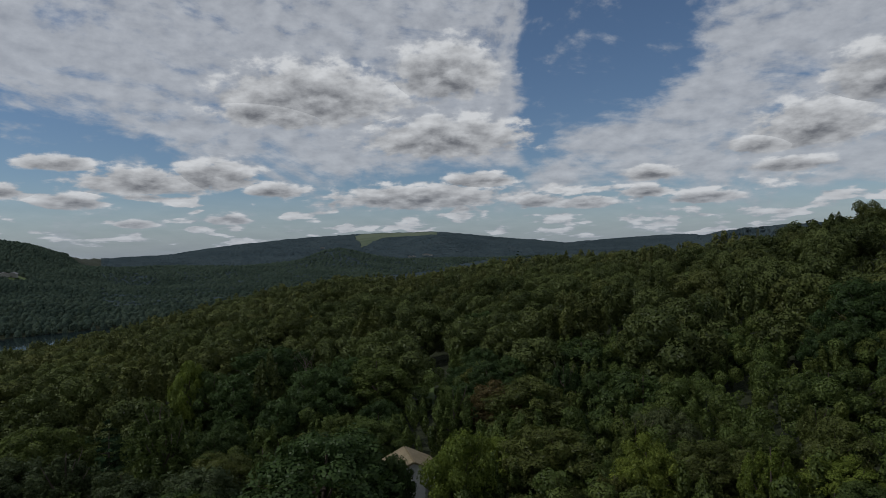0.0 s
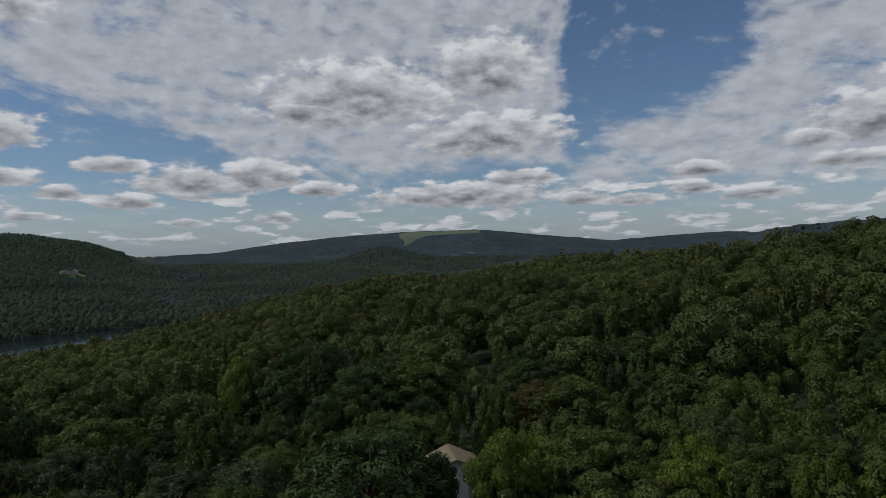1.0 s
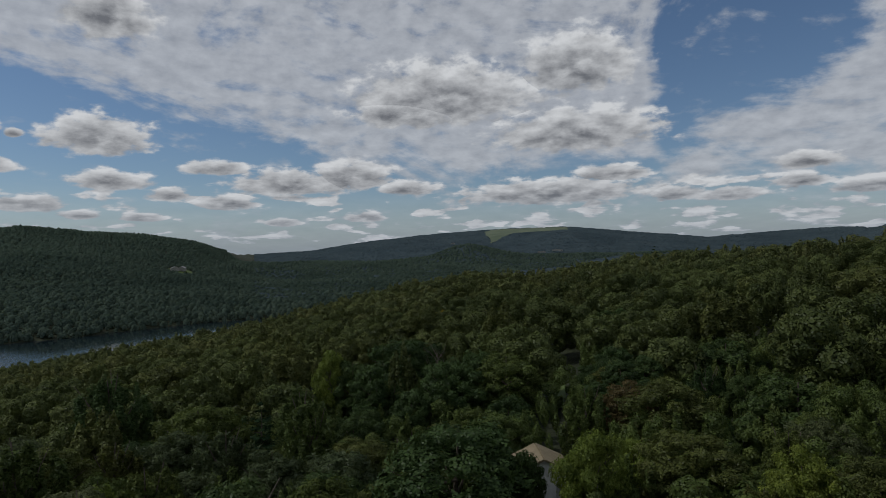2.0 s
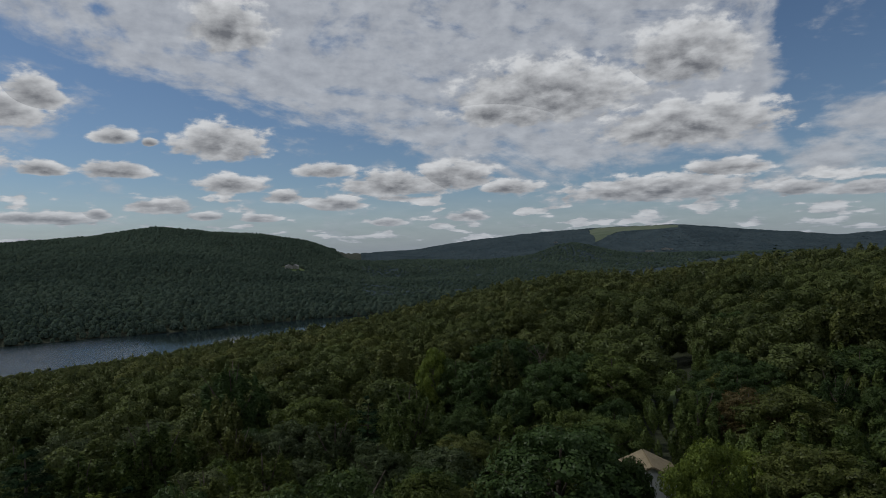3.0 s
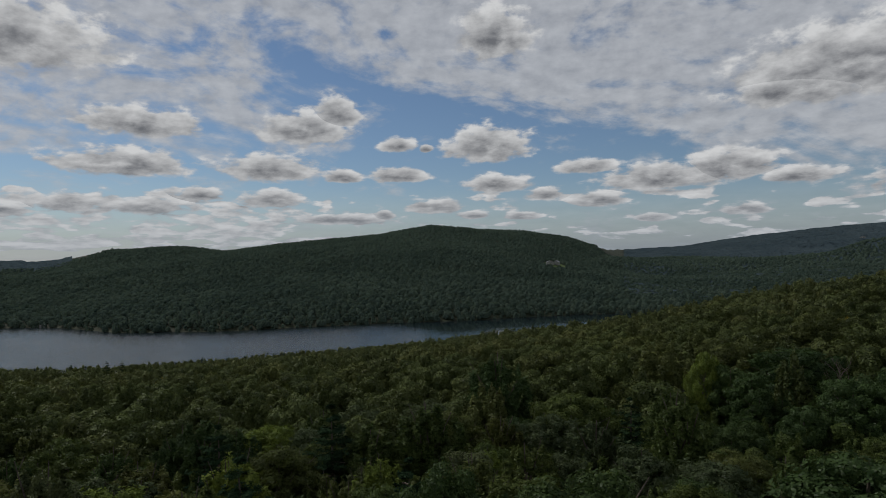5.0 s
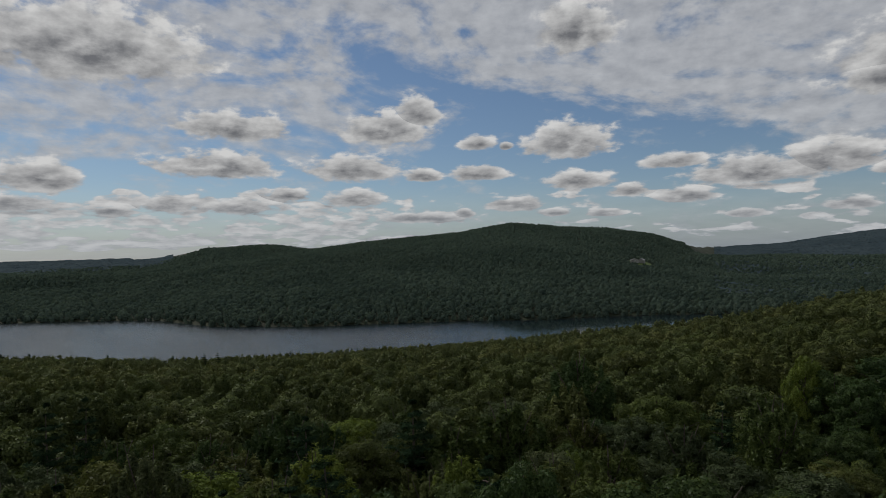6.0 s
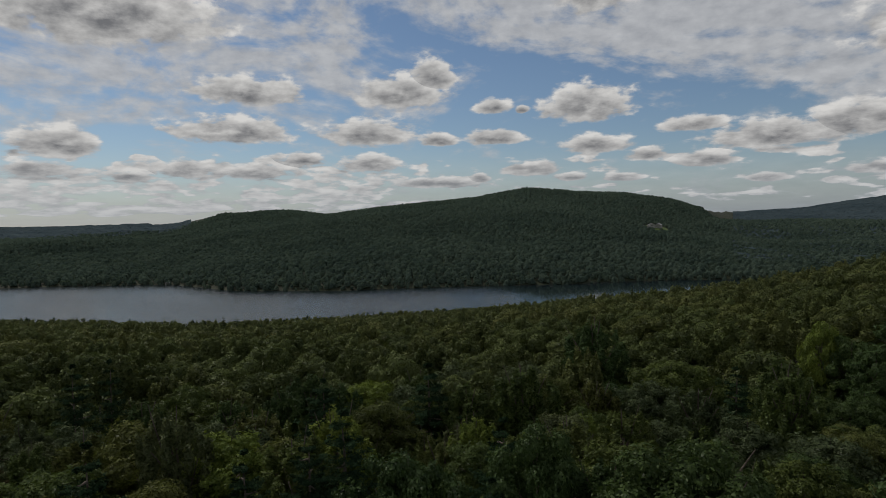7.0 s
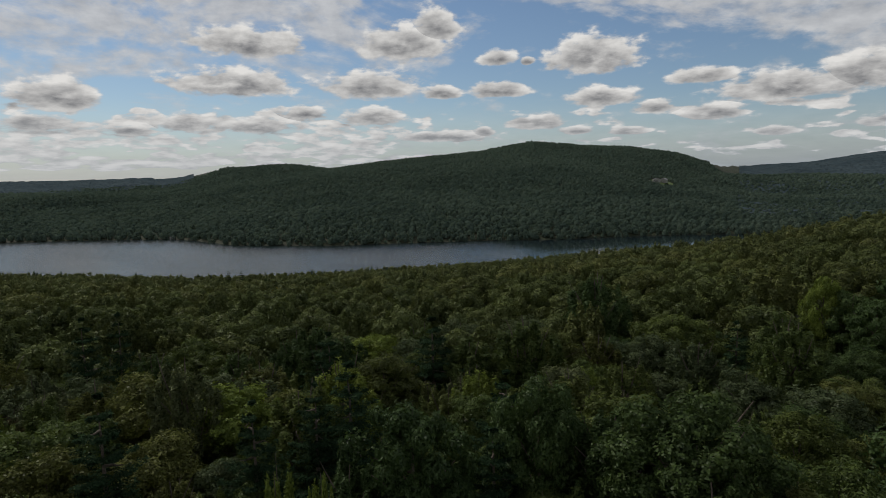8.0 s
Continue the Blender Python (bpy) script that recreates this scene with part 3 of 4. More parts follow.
def tree(x, y, kind, variant, fine, leaf, scale, turn, label, group, sink=0.0, squash=1.0):
    """One tree: a tapered trunk, its limbs and a crown of leaves."""
    trunk, q = tree_model(kind, variant, fine)
    key = (kind, variant, fine, leaf)
    if key not in CROWNS:
        CROWNS[key] = quick_mesh("crown", *q, LEAF[leaf], smooth=True)
    ob = new("pine_tree" if kind == "pine" else "tree")
    ob.matrix_world = pose(x, y, ground_at(x, y) - 0.1 - sink, 0, 0, turn) @ Matrix.Diagonal((scale, scale, scale * squash, 1))
    for name, me in (("trunk", trunk), ("crown", CROWNS[key])):
        new(name, me).parent = ob
    return tagged(ob, label, "pine tree" if kind == "pine" else "tree", group)


LABELS = {"deep": "dark green broadleaf tree with a dense crown", "green": "mid-green broadleaf tree in full summer leaf",
          "olive": "olive-brown tree with thin late-summer leaves", "lime": "bright yellow-green tree with sunlit leaves",
          "grey": "pale grey-green tree with slender upright shoots", "rust": "rusty brown tree beginning to turn",
          "gold": "golden yellow tree turning early", "needle": "dark green pine with layered spreading branches"}
TREES = []  # places taken: x, y, radius


def free(x, y, need):
    return all((x - a) ** 2 + (y - b) ** 2 > (need + c) ** 2 for a, b, c in TREES)


def plant(az, r, kind, leaf, scale, squash=1.0, fine=None, sink=0.0):
    x, y = polar(az, r)
    width = {"round": 4.5, "upright": 3.2, "loose": 4.0, "pine": 3.2}[kind] * scale
    TREES.append((x, y, width * 0.5))
    level = fine if fine is not None else (2 if r < 48 else 1)
    tree(x, y, kind, len(TREES) % 4, level, leaf, scale, (len(TREES) * 77) % 360, LABELS[leaf],
         "pines on the near slope" if kind == "pine" else "trees of the near wood", sink=sink, squash=squash)


def stand(az, r, kind, leaf, width, top):
    """A tree of a given breadth and height of top, both as angles from the eye."""
    w, h = {"round": (9.0, 11.5), "upright": (6.4, 12.5), "loose": (8.0, 10.5), "pine": (9.5, 14.5)}[kind]
    scale = 2 * r * math.tan(radians(width / 2)) / w
    tall = EYE[2] + r * math.tan(radians(top)) - ground_at(*polar(az, r))
    squash = max(tall / (h * scale), 0.72)
    plant(az, r, kind, leaf, scale, squash, sink=squash * h * scale - tall)  # broad ones stand in a dip


# trees that stand out: bearing, distance, kind, leaf, breadth and top (degrees)
SINGLE = [(11.3, 49, "round", "deep", 17.0, -14.0), (-1.1, 46, "loose", "lime", 6.5, -15.0), (-9.5, 50, "round", "olive", 11.0, -14.6), (-7.8, 64, "loose", "olive", 8.0, -11.3),
          (-17.7, 45, "round", "lime", 6.8, -14.9), (-27.3, 44, "upright", "lime", 5.4, -15.1), (-17.5, 72, "round", "deep", 11.0, -9.7), (-24.6, 95, "round", "deep", 9.5, -6.4),
          (24.5, 66, "upright", "green", 6.0, -10.9), (15.7, 105, "round", "deep", 7.7, -7.3), (-31.6, 70, "loose", "green", 8.0, -9.1), (-3.6, 130, "round", "deep", 6.7, -4.9),
          (6.4, 84, "round", "green", 7.7, -8.6), (11.8, 82, "round", "deep", 6.5, -9.4), (4.9, 49, "loose", "deep", 4.2, -17.0), (19.0, 88, "round", "deep", 5.4, -9.5), (-12.5, 92, "round", "deep", 8.0, -7.2)]
SINGLE_WEST = [(31.8, 36, "round", "deep", 16.6, -18.5), (57.8, 36, "round", "deep", 12.5, -19.4), (84.6, 42, "pine", "needle", 11.5, -16.2), (85.2, 88, "pine", "needle", 5.6, -10.2),
               (82.6, 90, "pine", "needle", 5.0, -10.3), (72.4, 42, "pine", "needle", 10.0, -18.6), (66.8, 45, "pine", "needle", 9.0, -17.8), (70.7, 29, "upright", "lime", 4.8, -22.7),
               (66.6, 29, "upright", "lime", 4.0, -24.0), (78.0, 54, "upright", "grey", 6.5, -13.7), (40.3, 100, "upright", "deep", 5.8, -8.7), (22.5, 92, "round", "lime", 3.6, -7.6),
               (25.3, 74, "upright", "green", 4.8, -10.9), (20.5, 92, "round", "deep", 5.0, -8.8), (45.5, 40, "round", "deep", 10.0, -17.5), (46.8, 68, "upright", "green", 7.3, -11.5)]
# the house, its drive and the glades are kept free
for az_, r_, w_ in ((2.4, 56, 5.0), (3.4, 47, 3.2), (3.4, 41, 2.6), (3.4, 36, 2.4), (3.4, 31, 2.5), (3.4, 26, 2.2), (2.0, 112, 4.0), (2.2, 104, 3.6), (2.1, 96, 3.2), (2.1, 87, 2.8), (2.1, 79, 2.5), (15.5, 69, 3.5)):
    TREES.append((*polar(az_, r_), w_))
for s_ in SINGLE + SINGLE_WEST:
    stand(*s_)
rng = np.random.default_rng(7)
planted = 0
for r_ in np.concatenate([np.arange(20, 92, 1.0)] * 3):
    for _ in range(3 + int(r_ / 9)):
        if planted >= 268:
            break
        az_ = rng.uniform(-40, 95)
        x_, y_ = polar(az_, r_ + rng.uniform(-0.5, 0.5))
        patch_ = float(lattice(np.array(x_ / 26), np.array(y_ / 26), 9)) + rng.normal(0, 0.35)
        west = az_ > 28
        kind_ = rng.choice(["round", "upright", "loose", "pine"], p=[0.42, 0.33, 0.20, 0.05] if west else [0.66, 0.12, 0.21, 0.01])
        # darker leaves chosen on this side stand in for the shade of clouds
        if not west and r_ > 56:
            patch_ -= 0.3
        leaf_ = "needle" if kind_ == "pine" else ("deep" if patch_ < -0.25 else "green" if patch_ < 0.2 else "olive" if patch_ < 0.55 else rng.choice(["grey", "lime", "rust"], p=[0.60, 0.38, 0.02]))
        if az_ < 6 and r_ < 58 and kind_ != "pine":
            leaf_ = str(rng.choice(["olive", "lime", "grey", "green"], p=[0.36, 0.30, 0.12, 0.22]))
        size_ = rng.uniform(0.60, 1.25) * (0.8 if r_ < 40 else 1.0)
        top_ = math.degrees(math.atan2(ground_at(x_, y_) + 11.0 * size_ - EYE[2], r_))
        half_ = math.degrees(4.5 * size_ / r_)
        hides = lambda top_: any(r_ < s[1] and abs(az_ - s[0]) < half_ + 0.4 * s[4] and top_ > s[5] - 3.0 for s in SINGLE + SINGLE_WEST)
        if hides(top_):  # only low trees in front of those that stand out
            size_ *= 0.6
            if hides(math.degrees(math.atan2(ground_at(x_, y_) + 9.5 * size_ - EYE[2], r_))):
                continue
        if free(x_, y_, {"round": 4.5, "upright": 3.2, "loose": 4.0, "pine": 3.2}[kind_] * size_ * 0.55):
            plant(az_, r_, kind_, leaf_, size_, rng.uniform(0.78, 0.98) / max(1.0, size_ ** 0.6))
            planted += 1


def woodland(name, label, places, models, leaf, height_range, stretch=(0.85, 1.25)):
    """Many trees in one mesh: place after place takes one of the model crowns, turned and scaled."""
    x, y = np.array([p[0] for p in places]), np.array([p[1] for p in places])
    z = land_height(x, y)
    # cloud shade over the northern slope is put into each tree's tint
    cloud_shade = np.clip((32 - np.degrees(np.arctan2(-x, y))) / 12, 0, 1) * np.clip((360 - np.hypot(x, y)) / 120, 0, 1)
    own = np.clip(0.5 - 0.28 * cloud_shade + 0.55 * lattice(x / 60, y / 60, 12) + rng.normal(0, 0.36, len(x)), 0, 1)
    vs, fs, tints, base = [], [], [], 0
    for i in range(len(x)):
        v, f = models[rng.integers(len(models))]
        a, s, w = rng.uniform(0, 6.28), rng.uniform(*height_range), rng.uniform(*stretch)
        c, d = math.cos(a) * s * w, math.sin(a) * s * w
        vs.append(np.stack([v[:, 0] * c - v[:, 1] * d + x[i], v[:, 0] * d + v[:, 1] * c + y[i], v[:, 2] * s + z[i]], -1))
        fs.append(f + base)
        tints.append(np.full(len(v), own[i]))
        base += len(v)
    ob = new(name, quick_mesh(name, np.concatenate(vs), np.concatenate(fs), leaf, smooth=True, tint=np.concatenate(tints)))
    return tagged(ob, label, "woodland", kind="stuff")


def scatter(az0, az1, r0, r1, gap, keep):
    """Places about gap metres apart, with an uneven grid."""
    lim = r1 + gap
    xs = np.arange(-lim, lim, gap)
    x, y = np.meshgrid(xs, xs)
    x, y = (x + rng.uniform(-0.45, 0.45, x.shape) * gap).ravel(), (y + rng.uniform(-0.45, 0.45, y.shape) * gap).ravel()
    az, r = np.degrees(np.arctan2(-x, y)), np.hypot(x, y)
    ok = (az > az0) & (az < az1) & (r > r0) & (r < r1)
    x, y, az, r = x[ok], y[ok], az[ok], r[ok]
    ok = keep(x, y, az, r, land_height(x, y))
    return list(zip(x[ok], y[ok]))


edge = lambda az: np.interp(az, BEAR, np.where(BEAR < 36, R_E + 45, R_N))
GLADES = [(*polar(2.0, 112), 4.6), (*polar(2.9, 150), 4.0), (*polar(2.1, 104), 4.8), (*polar(2.1, 97), 4.3), (*polar(2.1, 88), 3.8), (*polar(2.1, 80), 3.4), (*polar(15.5, 68), 4.5),
          (*polar(3.3, 41), 2.6), (*polar(3.3, 35), 2.6), (*polar(3.3, 30), 2.6), (*polar(3.3, 46), 3.0), (*polar(3.3, 51), 3.0), (*polar(34.5, 235), 16.0)]


def open_ground(x, y):
    ok = np.ones(len(x), bool)
    for a, b, c in GLADES:
        ok &= (x - a) ** 2 + (y - b) ** 2 > c * c
    return ok


def low_crowns(kinds, count, size, seed, puffs=14, fill=0.95):
    g = np.random.default_rng(seed)
    return [crown(g, k, *{"round": (9.0, 11.0), "upright": (6.8, 12.0), "loose": (8.4, 10.5), "pine": (8.0, 14.0)}[k], count, size, puffs, fill) for k in kinds]


wet = lambda x, y, az, r, z: (z > 1.0) & open_ground(x, y)
taken = np.array(TREES)


def beside(x, y, az, r, z):
    ok = wet(x, y, az, r, z)
    d = ((x[:, None] - taken[None, :, 0]) ** 2 + (y[:, None] - taken[None, :, 1]) ** 2) - (taken[None, :, 2] + 2.2) ** 2
    return ok & (d.min(1) > 0)


MIX = ["round", "upright", "round", "loose", "upright", "loose", "round", "upright", "loose", "round"]
woodland("undergrowth", "young trees and shrubs filling the gaps in the wood", scatter(-180, 180, 2, 110, 3.5, lambda x, y, az, r, z: wet(x, y, az, r, z) & (np.hypot(x + 3.6, y - 56) > 6.5) & (((az > -42) & (az < 97)) | (r < 20))),
         low_crowns(["round", "upright", "loose", "upright"], 90, 1.1, 8, 6), LEAF["green"], (0.34, 0.58))
# the wood behind the single trees, in belts of falling detail
woodland("near_wood", "dense broadleaf wood on the near hillside", scatter(-40, 95, 80, 215, 8.3, beside), low_crowns(MIX, 420, 0.95, 1, 18), LEAF["far"], (0.60, 1.2), (0.80, 1.4))
woodland("middle_wood", "dense broadleaf wood on the slope to the lake", scatter(-39, 94, 215, 420, 9.2, lambda x, y, az, r, z: wet(x, y, az, r, z) & (r < edge(az))),
         low_crowns(MIX, 70, 1.5, 2, 9), LEAF["slope"], (0.62, 1.2), (0.85, 1.4))
woodland("shore_wood", "dense broadleaf wood along the near shore", scatter(-30, 95, 420, 900, 8.0, lambda x, y, az, r, z: wet(x, y, az, r, z) & (r < edge(az) + 20)),
         low_crowns(MIX, 20, 1.8, 3, 4), LEAF["slope"], (0.65, 1.12))
woodland("rear_wood", "broadleaf wood on the hilltop behind", scatter(-180, 180, 24, 120, 10.5, lambda x, y, az, r, z: (az < -49) | (az > 102)), low_crowns(MIX, 60, 1.8, 4, 8), LEAF["far"], (0.8, 1.1))


def treetops(name, label, places, sides, leaf, size):
    """Far trees: rounded, uneven domes of a few faces each in one mesh."""
    n = len(places)
    x, y = np.array([p[0] for p in places]), np.array([p[1] for p in places])
    z, s = land_height(x, y), rng.uniform(*size, n)
    a = np.arange(sides) / sides * 2 * np.pi + rng.uniform(0, 6.28, (n, 1))

    def ring(radius, height, turn):
        q = radius * rng.uniform(0.75, 1.25, (n, sides)) * s[:, None]
        return np.stack([x[:, None] + np.cos(a + turn) * q, y[:, None] + np.sin(a + turn) * q, z[:, None] + height * s[:, None] * rng.uniform(0.86, 1.14, (n, sides))], -1)
    top = np.stack([x + rng.uniform(-0.8, 0.8, n) * s, y + rng.uniform(-0.8, 0.8, n) * s, z + s * rng.uniform(8.4, 10.2, n)], -1)[:, None]
    v = np.concatenate([ring(4.7, 0.9, 0), ring(4.1, 6.6, 0.6), top], 1)
    i = np.arange(sides)
    j = (i + 1) % sides
    one = np.concatenate([np.stack([i, j, i + sides], 1), np.stack([i + sides, j, j + sides], 1), np.stack([i + sides, j + sides, np.full(sides, 2 * sides)], 1)])
    f = (one[None] + (np.arange(n) * (2 * sides + 1))[:, None, None]).reshape(-1, 3)
    own = np.clip(0.5 + 0.5 * lattice(x / 130, y / 130, 14) + 0.25 * lattice(x / 35, y / 35, 15) + rng.normal(0, 0.22, n), 0, 1)
    ob = new(name, quick_mesh(name, v, f, leaf, smooth=True, tint=np.repeat(own, 2 * sides + 1)))
    return tagged(ob, label, "woodland", kind="stuff")


def woods_here(x, y, az, r, z):
    ok = (z > -1.6) & (r > np.interp(az, BEAR, R_F) - 30)
    ok &= ((az - 34.9) / 1.25) ** 2 + ((r - 1800) / 75) ** 2 > 1
    return ok & (r < np.interp(az, BEAR, R_C) + 60) & ((az > 12) | (r > 1500 + (12 - az) * 60))


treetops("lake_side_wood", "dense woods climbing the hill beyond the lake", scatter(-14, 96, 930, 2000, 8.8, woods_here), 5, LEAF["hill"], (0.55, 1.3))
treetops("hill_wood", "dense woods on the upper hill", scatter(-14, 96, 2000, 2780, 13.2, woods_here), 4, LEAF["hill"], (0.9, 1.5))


def hill_field(az, r, x, y):
    edge_ = 0.35 * lattice(x / 120, y / 120, 31)
    low = 3780 + 140 * np.abs(az - 3.0) * 0.25 - np.where(az > 5.2, (az - 5.2) * 190, 0)
    strip = (az > 0.6 + edge_) & (az < 7.9 + edge_) & (r > low + 60 * edge_) & (r < 4330)
    return strip & ~((az > 5.6) & (az < 6.5) & (r < 3700)) & ~((az < 4.6) & (r < 3850))


def canopy(name, label, azs, rs, lift, mat):
    """Unbroken treetops seen from far off: one uneven sheet over the ground."""
    a, r = np.meshgrid(np.radians(azs), rs)
    x, y = -np.sin(a) * r, np.cos(a) * r
    lift = np.where(hill_field(np.degrees(a), r, x, y), 0.1, 1.0) * lift
    z = land_height(x, y) + lift * (1 + 0.35 * lattice(x / 18, y / 18, 21) + 0.5 * lattice(x / 60, y / 60, 22))
    own = np.clip(0.5 + 0.5 * lattice(x / 150, y / 150, 23) + 0.4 * lattice(x / 40, y / 40, 24), 0, 1)
    ob = new(name, quick_mesh(name, np.stack([x, y, z], -1), grid_faces(len(rs), len(azs)), mat, smooth=False, tint=own.ravel()))
    return tagged(ob, label, "woodland", kind="stuff")


# the haze on these far woods lies in the leaf colour
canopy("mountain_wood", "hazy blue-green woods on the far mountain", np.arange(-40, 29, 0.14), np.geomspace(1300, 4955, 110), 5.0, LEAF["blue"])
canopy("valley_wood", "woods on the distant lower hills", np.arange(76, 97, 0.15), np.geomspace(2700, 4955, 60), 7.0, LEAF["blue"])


def clearing(name, label, az0, az1, r0, r1, keep, lift, mat, step_az, step_r):
    """Open grassland that follows the ground, with an uneven outline."""
    azs, rs = np.arange(az0, az1, step_az), np.arange(r0, r1, step_r)
    a, r = np.meshgrid(np.radians(azs), rs)
    x, y = -np.sin(a) * r, np.cos(a) * r
    z = land_height(x, y) + lift
    f = grid_faces(len(rs), len(azs))
    inside = keep(np.degrees(a), r, x, y).ravel()
    f = f[inside[f].all(1)]
    ob = new(name, quick_mesh(name, np.stack([x, y, z], -1), f, mat, smooth=True))
    return tagged(ob, label, "meadow", kind="structure")


clearing("pasture", "pale green pasture along the mountain top", 0.2, 8.5, 3250, 4340, hill_field, 3.0, PASTURE, 0.08, 15)
clearing("glade", "sunlit mown grass in a gap in the wood", 0.8, 3.4, 86, 122, lambda az, r, x, y: (np.abs(az - 2.05 - 0.2 * np.sin(r / 9)) < 0.85), 0.12, GRASS, 0.1, 1.5)
clearing("villa_lawn", "pale lawn around the hillside houses", 33.5, 36.4, 1720, 1880,
         lambda az, r, x, y: ((az - 34.9) / 1.2) ** 2 + ((r - 1800) / 70) ** 2 + 0.3 * lattice(x / 22, y / 22, 33) < 0.95, 0.6, GRASS, 0.05, 4)
clearing("shore_meadow", "small light green meadow in the wood", 33.0, 36.0, 215, 258,
         lambda az, r, x, y: ((az - 34.5) / 3.6) ** 2 + ((r - 235) / 15) ** 2 < 0.9, 0.15, GRASS, 0.2, 3)

# ---------------------------------------------------------------- houses


def part(name, bm, mat, parent, label=""):
    me = bpy.data.meshes.new(name)
    bm.to_mesh(me)
    bm.free()
    me.materials.append(mat)
    ob = new(name, me)
    ob.parent = parent
    return tagged(ob, label)


def box(w, d, h, x=0, y=0, z=0, bevel=0.0):
    bm = bmesh.new()
    bmesh.ops.create_cube(bm, size=1, matrix=pose(x, y, z + h / 2) @ Matrix.Diagonal((w, d, h, 1)))
    if bevel:
        bmesh.ops.bevel(bm, geom=bm.edges[:], offset=bevel, segments=1, affect="EDGES")
    return bm


def gable_walls(w, d, h, rise):
    """A body with a pointed front and back."""
    bm = bmesh.new()
    v = [[bm.verts.new((x, y, z)) for x, z in ((-w / 2, -1.0), (w / 2, -1.0), (w / 2, h), (0, h + rise), (-w / 2, h))] for y in (-d / 2, d / 2)]
    bm.faces.new(v[0])
    bm.faces.new(v[1][::-1])
    for i in range(5):
        j = (i + 1) % 5
        bm.faces.new((v[1][i], v[1][j], v[0][j], v[0][i]))
    bmesh.ops.recalc_face_normals(bm, faces=bm.faces[:])
    return bm


def roof_slope(w, d, h, rise, side, over=0.35, thick=0.16):
    """One slope of a pitched roof, with eaves and thickness."""
    tip = math.hypot(w / 2, rise)
    ux, uz = w / 2 / tip, -rise / tip
    bm = bmesh.new()
    lo = tip + over
    corners = [(0.0, 0.0), (lo, 0.0), (lo, thick), (0.0, thick)]
    rows_ = [[bm.verts.new((side * (ux * s - uz * t), y, h + rise + 0.01 + uz * s + ux * t)) for s, t in corners] for y in (-d / 2 - over, d / 2 + over)]
    bm.faces.new(rows_[0])
    bm.faces.new(rows_[1][::-1])
    for i in range(4):
        j = (i + 1) % 4
        bm.faces.new((rows_[1][i], rows_[1][j], rows_[0][j], rows_[0][i]))
    bmesh.ops.recalc_face_normals(bm, faces=bm.faces[:])
    return bm


def window(parent, x, y, z, w, h, out):
    """A framed window on a wall that faces out (-1 front, 1 back)."""
    fr = bmesh.new()
    for bw, bh, bx, bz in ((w + 0.16, 0.08, 0, -0.08), (w + 0.16, 0.08, 0, h), (0.08, h, -w / 2 - 0.04, 0), (0.08, h, w / 2 + 0.04, 0), (0.05, h, 0, 0)):
        bmesh.ops.create_cube(fr, size=1, matrix=pose(x + bx, y + out * 0.04, z + bz + bh / 2) @ Matrix.Diagonal((bw, 0.09, bh, 1)))
    win = part("window", fr, PAINT, parent, "white window frame")
    part("pane", box(w, 0.03, h, x, y + out * 0.02, z), GLASS, win, "dark window pane")


def house(name, label, az, r, w, d, h, rise, turn, roof_mat, windows, lift=0.0, tall_chimney=False, siding=PAINT):
    x, y = polar(az, r)
    ob = new(name)
    ob.matrix_world = pose(x, y, ground_at(x, y) + lift, 0, 0, az + turn)
    part("wall", gable_walls(w, d, h, rise), siding, ob, "painted wooden siding")
    for s in (-1, 1):
        part("roof", roof_slope(w, d, h, rise, s), roof_mat, ob, "pitched roof slope with eaves")
    for wx, wz, ww, wh in windows:
        window(ob, wx, -d / 2, wz, ww, wh, -1)
    part("door", box(0.95, 0.08, 2.05, w * 0.36, -d / 2 - 0.03, -0.05, 0.01), GREY_ROOF, ob, "grey door")
    if tall_chimney:
        part("chimney", box(0.9, 0.9, 2.2, w * 0.2, 0, h + rise * 0.55, 0.04), GRAVEL, ob, "stone chimney")
    return tagged(ob, label, "house")


house("house", "white cottage with tan roof half hidden by trees", 3.6, 56, 4.2, 4.0, 2.7, 1.0, 10, ROOF, [(-0.6, 1.2, 1.4, 0.9)], 0.35)
house("house", "pale house deep in the wood with grey roof", 3.0, 212, 8, 9, 4.6, 2.4, 30, DRAB, [(-2, 1, 1.2, 1.3), (1.2, 1, 1.2, 1.3), (-2, 3.0, 1.2, 1.0)], 0.0, siding=DRAB)
STOREYS = [(x, z, 1.3, 1.6) for z in (1.0, 4.2) for x in (-6.5, -3.5, -0.5, 2.5)]
house("house", "large pale hillside house among lawn and trees", 35.35, 1800, 20, 13, 7.5, 4.0, 8, GREY_ROOF, STOREYS, 1.0, True, DRAB)
house("house", "second pale hillside house with grey roof", 34.75, 1812, 16, 12, 8.5, 4.0, -25, GREY_ROOF, STOREYS[:4], 1.0, True, DRAB)
house("house", "low white outbuilding on the hillside lawn", 36.0, 1790, 22, 9, 3.2, 2.0, 20, GREY_ROOF, [(-4, 1.0, 1.6, 1.2), (0, 1.0, 1.6, 1.2)], 0.5, siding=DRAB)
for az_, r_, w_ in ((3.1, 2790, 16), (2.75, 2800, 22), (1.6, 2870, 34), (1.15, 2860, 18), (11.0, 3480, 24), (9.8, 3400, 30)):
    house("farm_building", "white farm building on the mountain slope", az_, r_, w_, 14, 4.5, 3.5, 0, GREY_ROOF, [(-3, 1.0, 2.0, 1.6), (2, 1.0, 2.0, 1.6)], 12.0, siding=DRAB)
house("boathouse", "small white boathouse on the lake shore", 78.0, 1238, 9, 8, 3.0, 2.0, -10, GREY_ROOF, [(-1, 1.0, 1.5, 1.2)], 1.0, siding=DRAB)

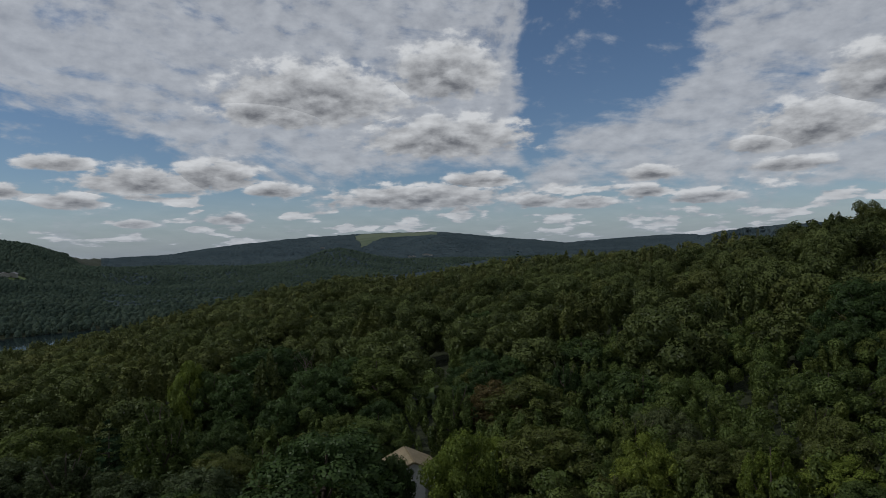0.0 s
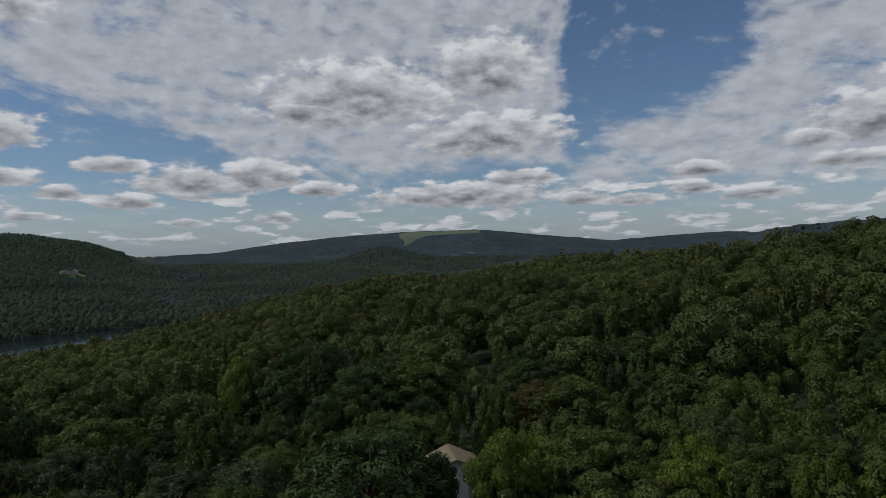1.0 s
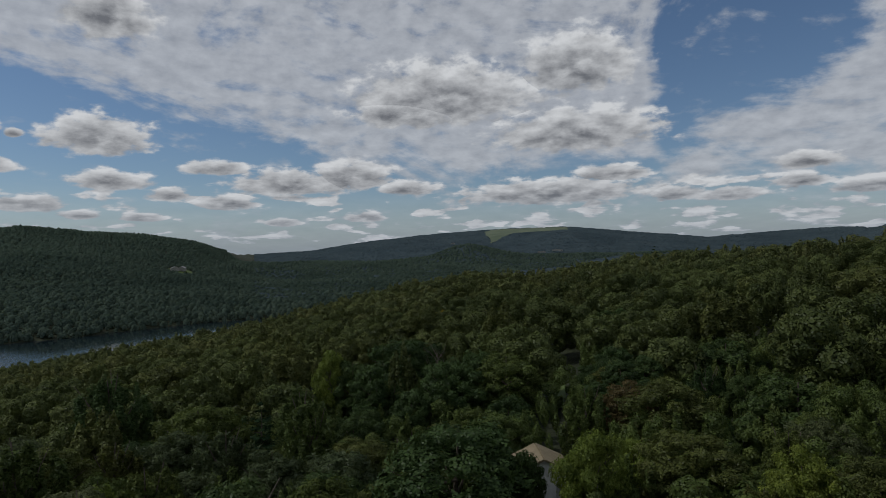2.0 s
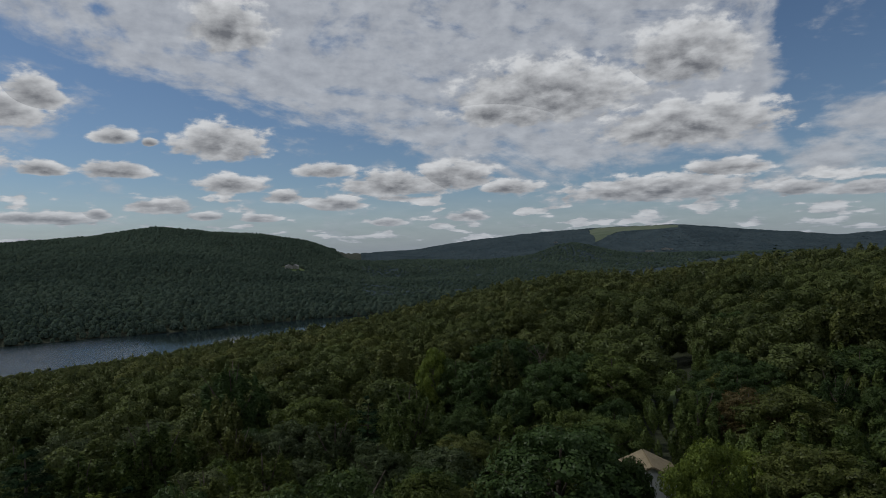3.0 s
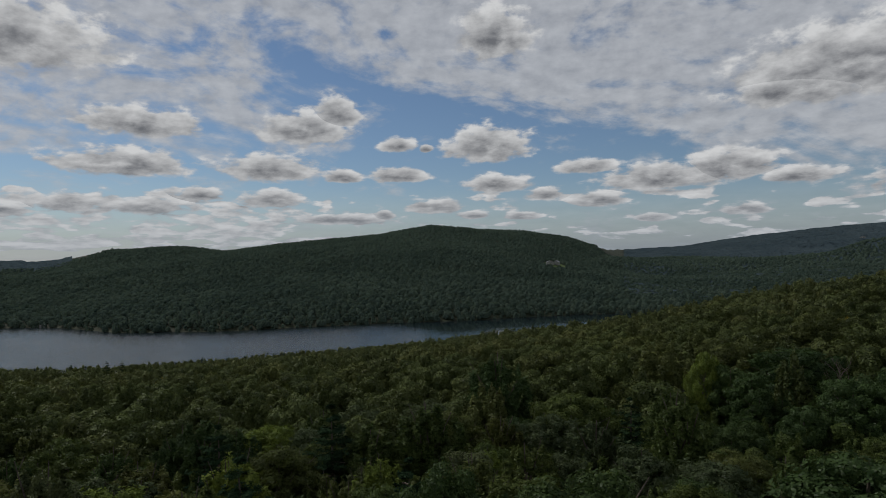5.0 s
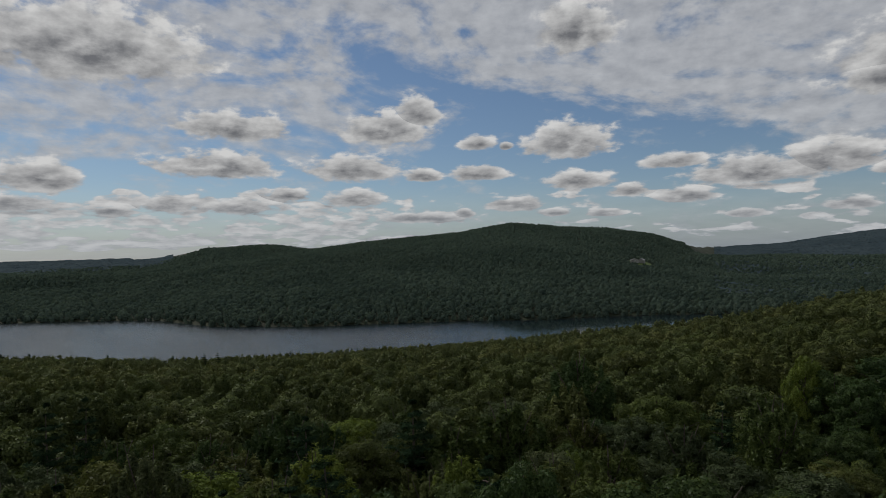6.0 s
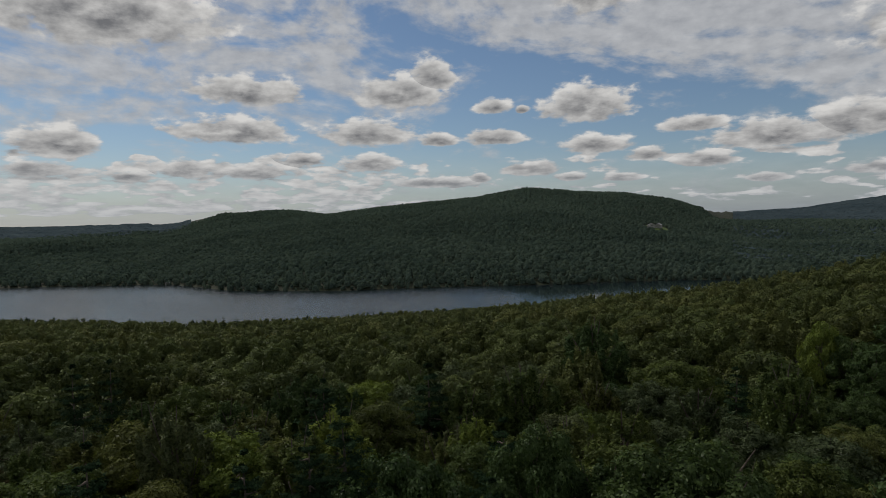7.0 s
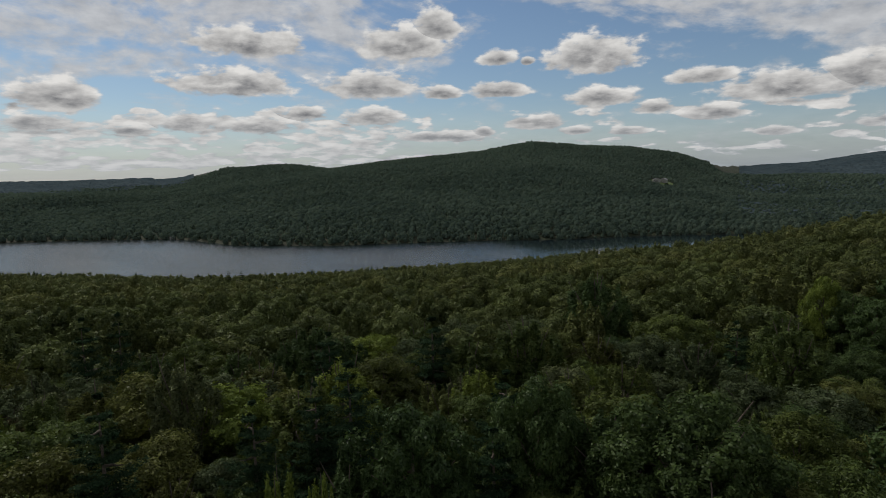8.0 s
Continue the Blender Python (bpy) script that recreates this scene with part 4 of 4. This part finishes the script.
# ---------------------------------------------------------------- trees that stand out farther off
for az_, r_, kind_, leaf_, size_ in ((11.9, 188, "loose", "gold", 0.75), (56.6, 214, "round", "gold", 0.95), (57.3, 215, "loose", "gold", 0.8),
                                     (69.6, 278, "loose", "gold", 0.9), (17.6, 60, "upright", "gold", 0.22), (-6.9, 296, "pine", "needle", 1.05),
                                     (70.6, 480, "round", "deep", 0.9), (40.3, 380, "pine", "needle", 0.9), (49.5, 330, "pine", "needle", 0.85)):
    plant(az_, r_, kind_, leaf_, size_, fine=1)

stand(73.7, 470, "pine", "needle", 1.5, -7.75)
stand(72.6, 474, "pine", "needle", 1.4, -7.95)

belt = lambda x, y, az, r, z: (z > 0.5) & (r > np.interp(az, BEAR, R_N) - 46) & (r < np.interp(az, BEAR, R_N) - 2)
woodland("shore_pines", "dark pointed pines along the near shore", scatter(50, 95, 560, 900, 9.0, belt), low_crowns(["pine", "pine", "round"], 70, 1.7, 11, 4), LEAF["needle"], (0.38, 0.88), (0.8, 1.1))
lawn = lambda x, y, az, r, z: ((az - 35.0) / 1.1) ** 2 + ((r - 1795) / 60) ** 2 < 1
for x_, y_ in scatter(33, 37, 1730, 1860, 26, lawn)[:14]:
    r_ = math.hypot(x_, y_)
    if min(abs(math.degrees(math.atan2(-x_, y_)) - a) for a in (35.35, 34.75, 36.0)) * 31 > 9 or r_ < 1780:
        plant(math.degrees(math.atan2(-x_, y_)), r_, "round", "deep", 0.75, fine=1)


def dead_tree(az, r, tall):
    """A bare tree: trunk, limbs and thin twigs."""
    g = np.random.default_rng(5)
    x, y = polar(az, r)
    ob = new("dead_tree")
    ob.matrix_world = pose(x, y, ground_at(x, y))
    part_mesh = tubes([trunk_line(g, tall, 0.2)], 6)
    new("trunk", quick_mesh("trunk", *part_mesh, DEAD, True)).parent = ob
    for i in range(10):
        a, z0 = i * 2.4, tall * (0.3 + 0.06 * i)
        u = np.linspace(0, 1, 5)
        reach, rise = tall * 0.22 * (1 - 0.05 * i), tall * 0.2
        pts = np.stack([np.cos(a) * reach * u, np.sin(a) * reach * u, z0 + rise * u ** 0.8], -1) + g.normal(0, 0.08, (5, 3)) * u[:, None]
        lines = [(pts, 0.07 * (1 - 0.85 * u))]
        for k in (1, 2, 3, 4):
            q = pts[k] + np.linspace(0, 1, 4)[:, None] * (g.normal(0, 0.6, 3) + (0, 0, 0.9))
            lines.append((q, 0.028 * (1 - 0.8 * np.linspace(0, 1, 4))))
        new("limb", quick_mesh("limb", *tubes(lines, 4), DEAD, True)).parent = ob
    return tagged(ob, "bare dead tree with pale pinkish twigs", "dead tree")


dead_tree(12.7, 98, 9.0)
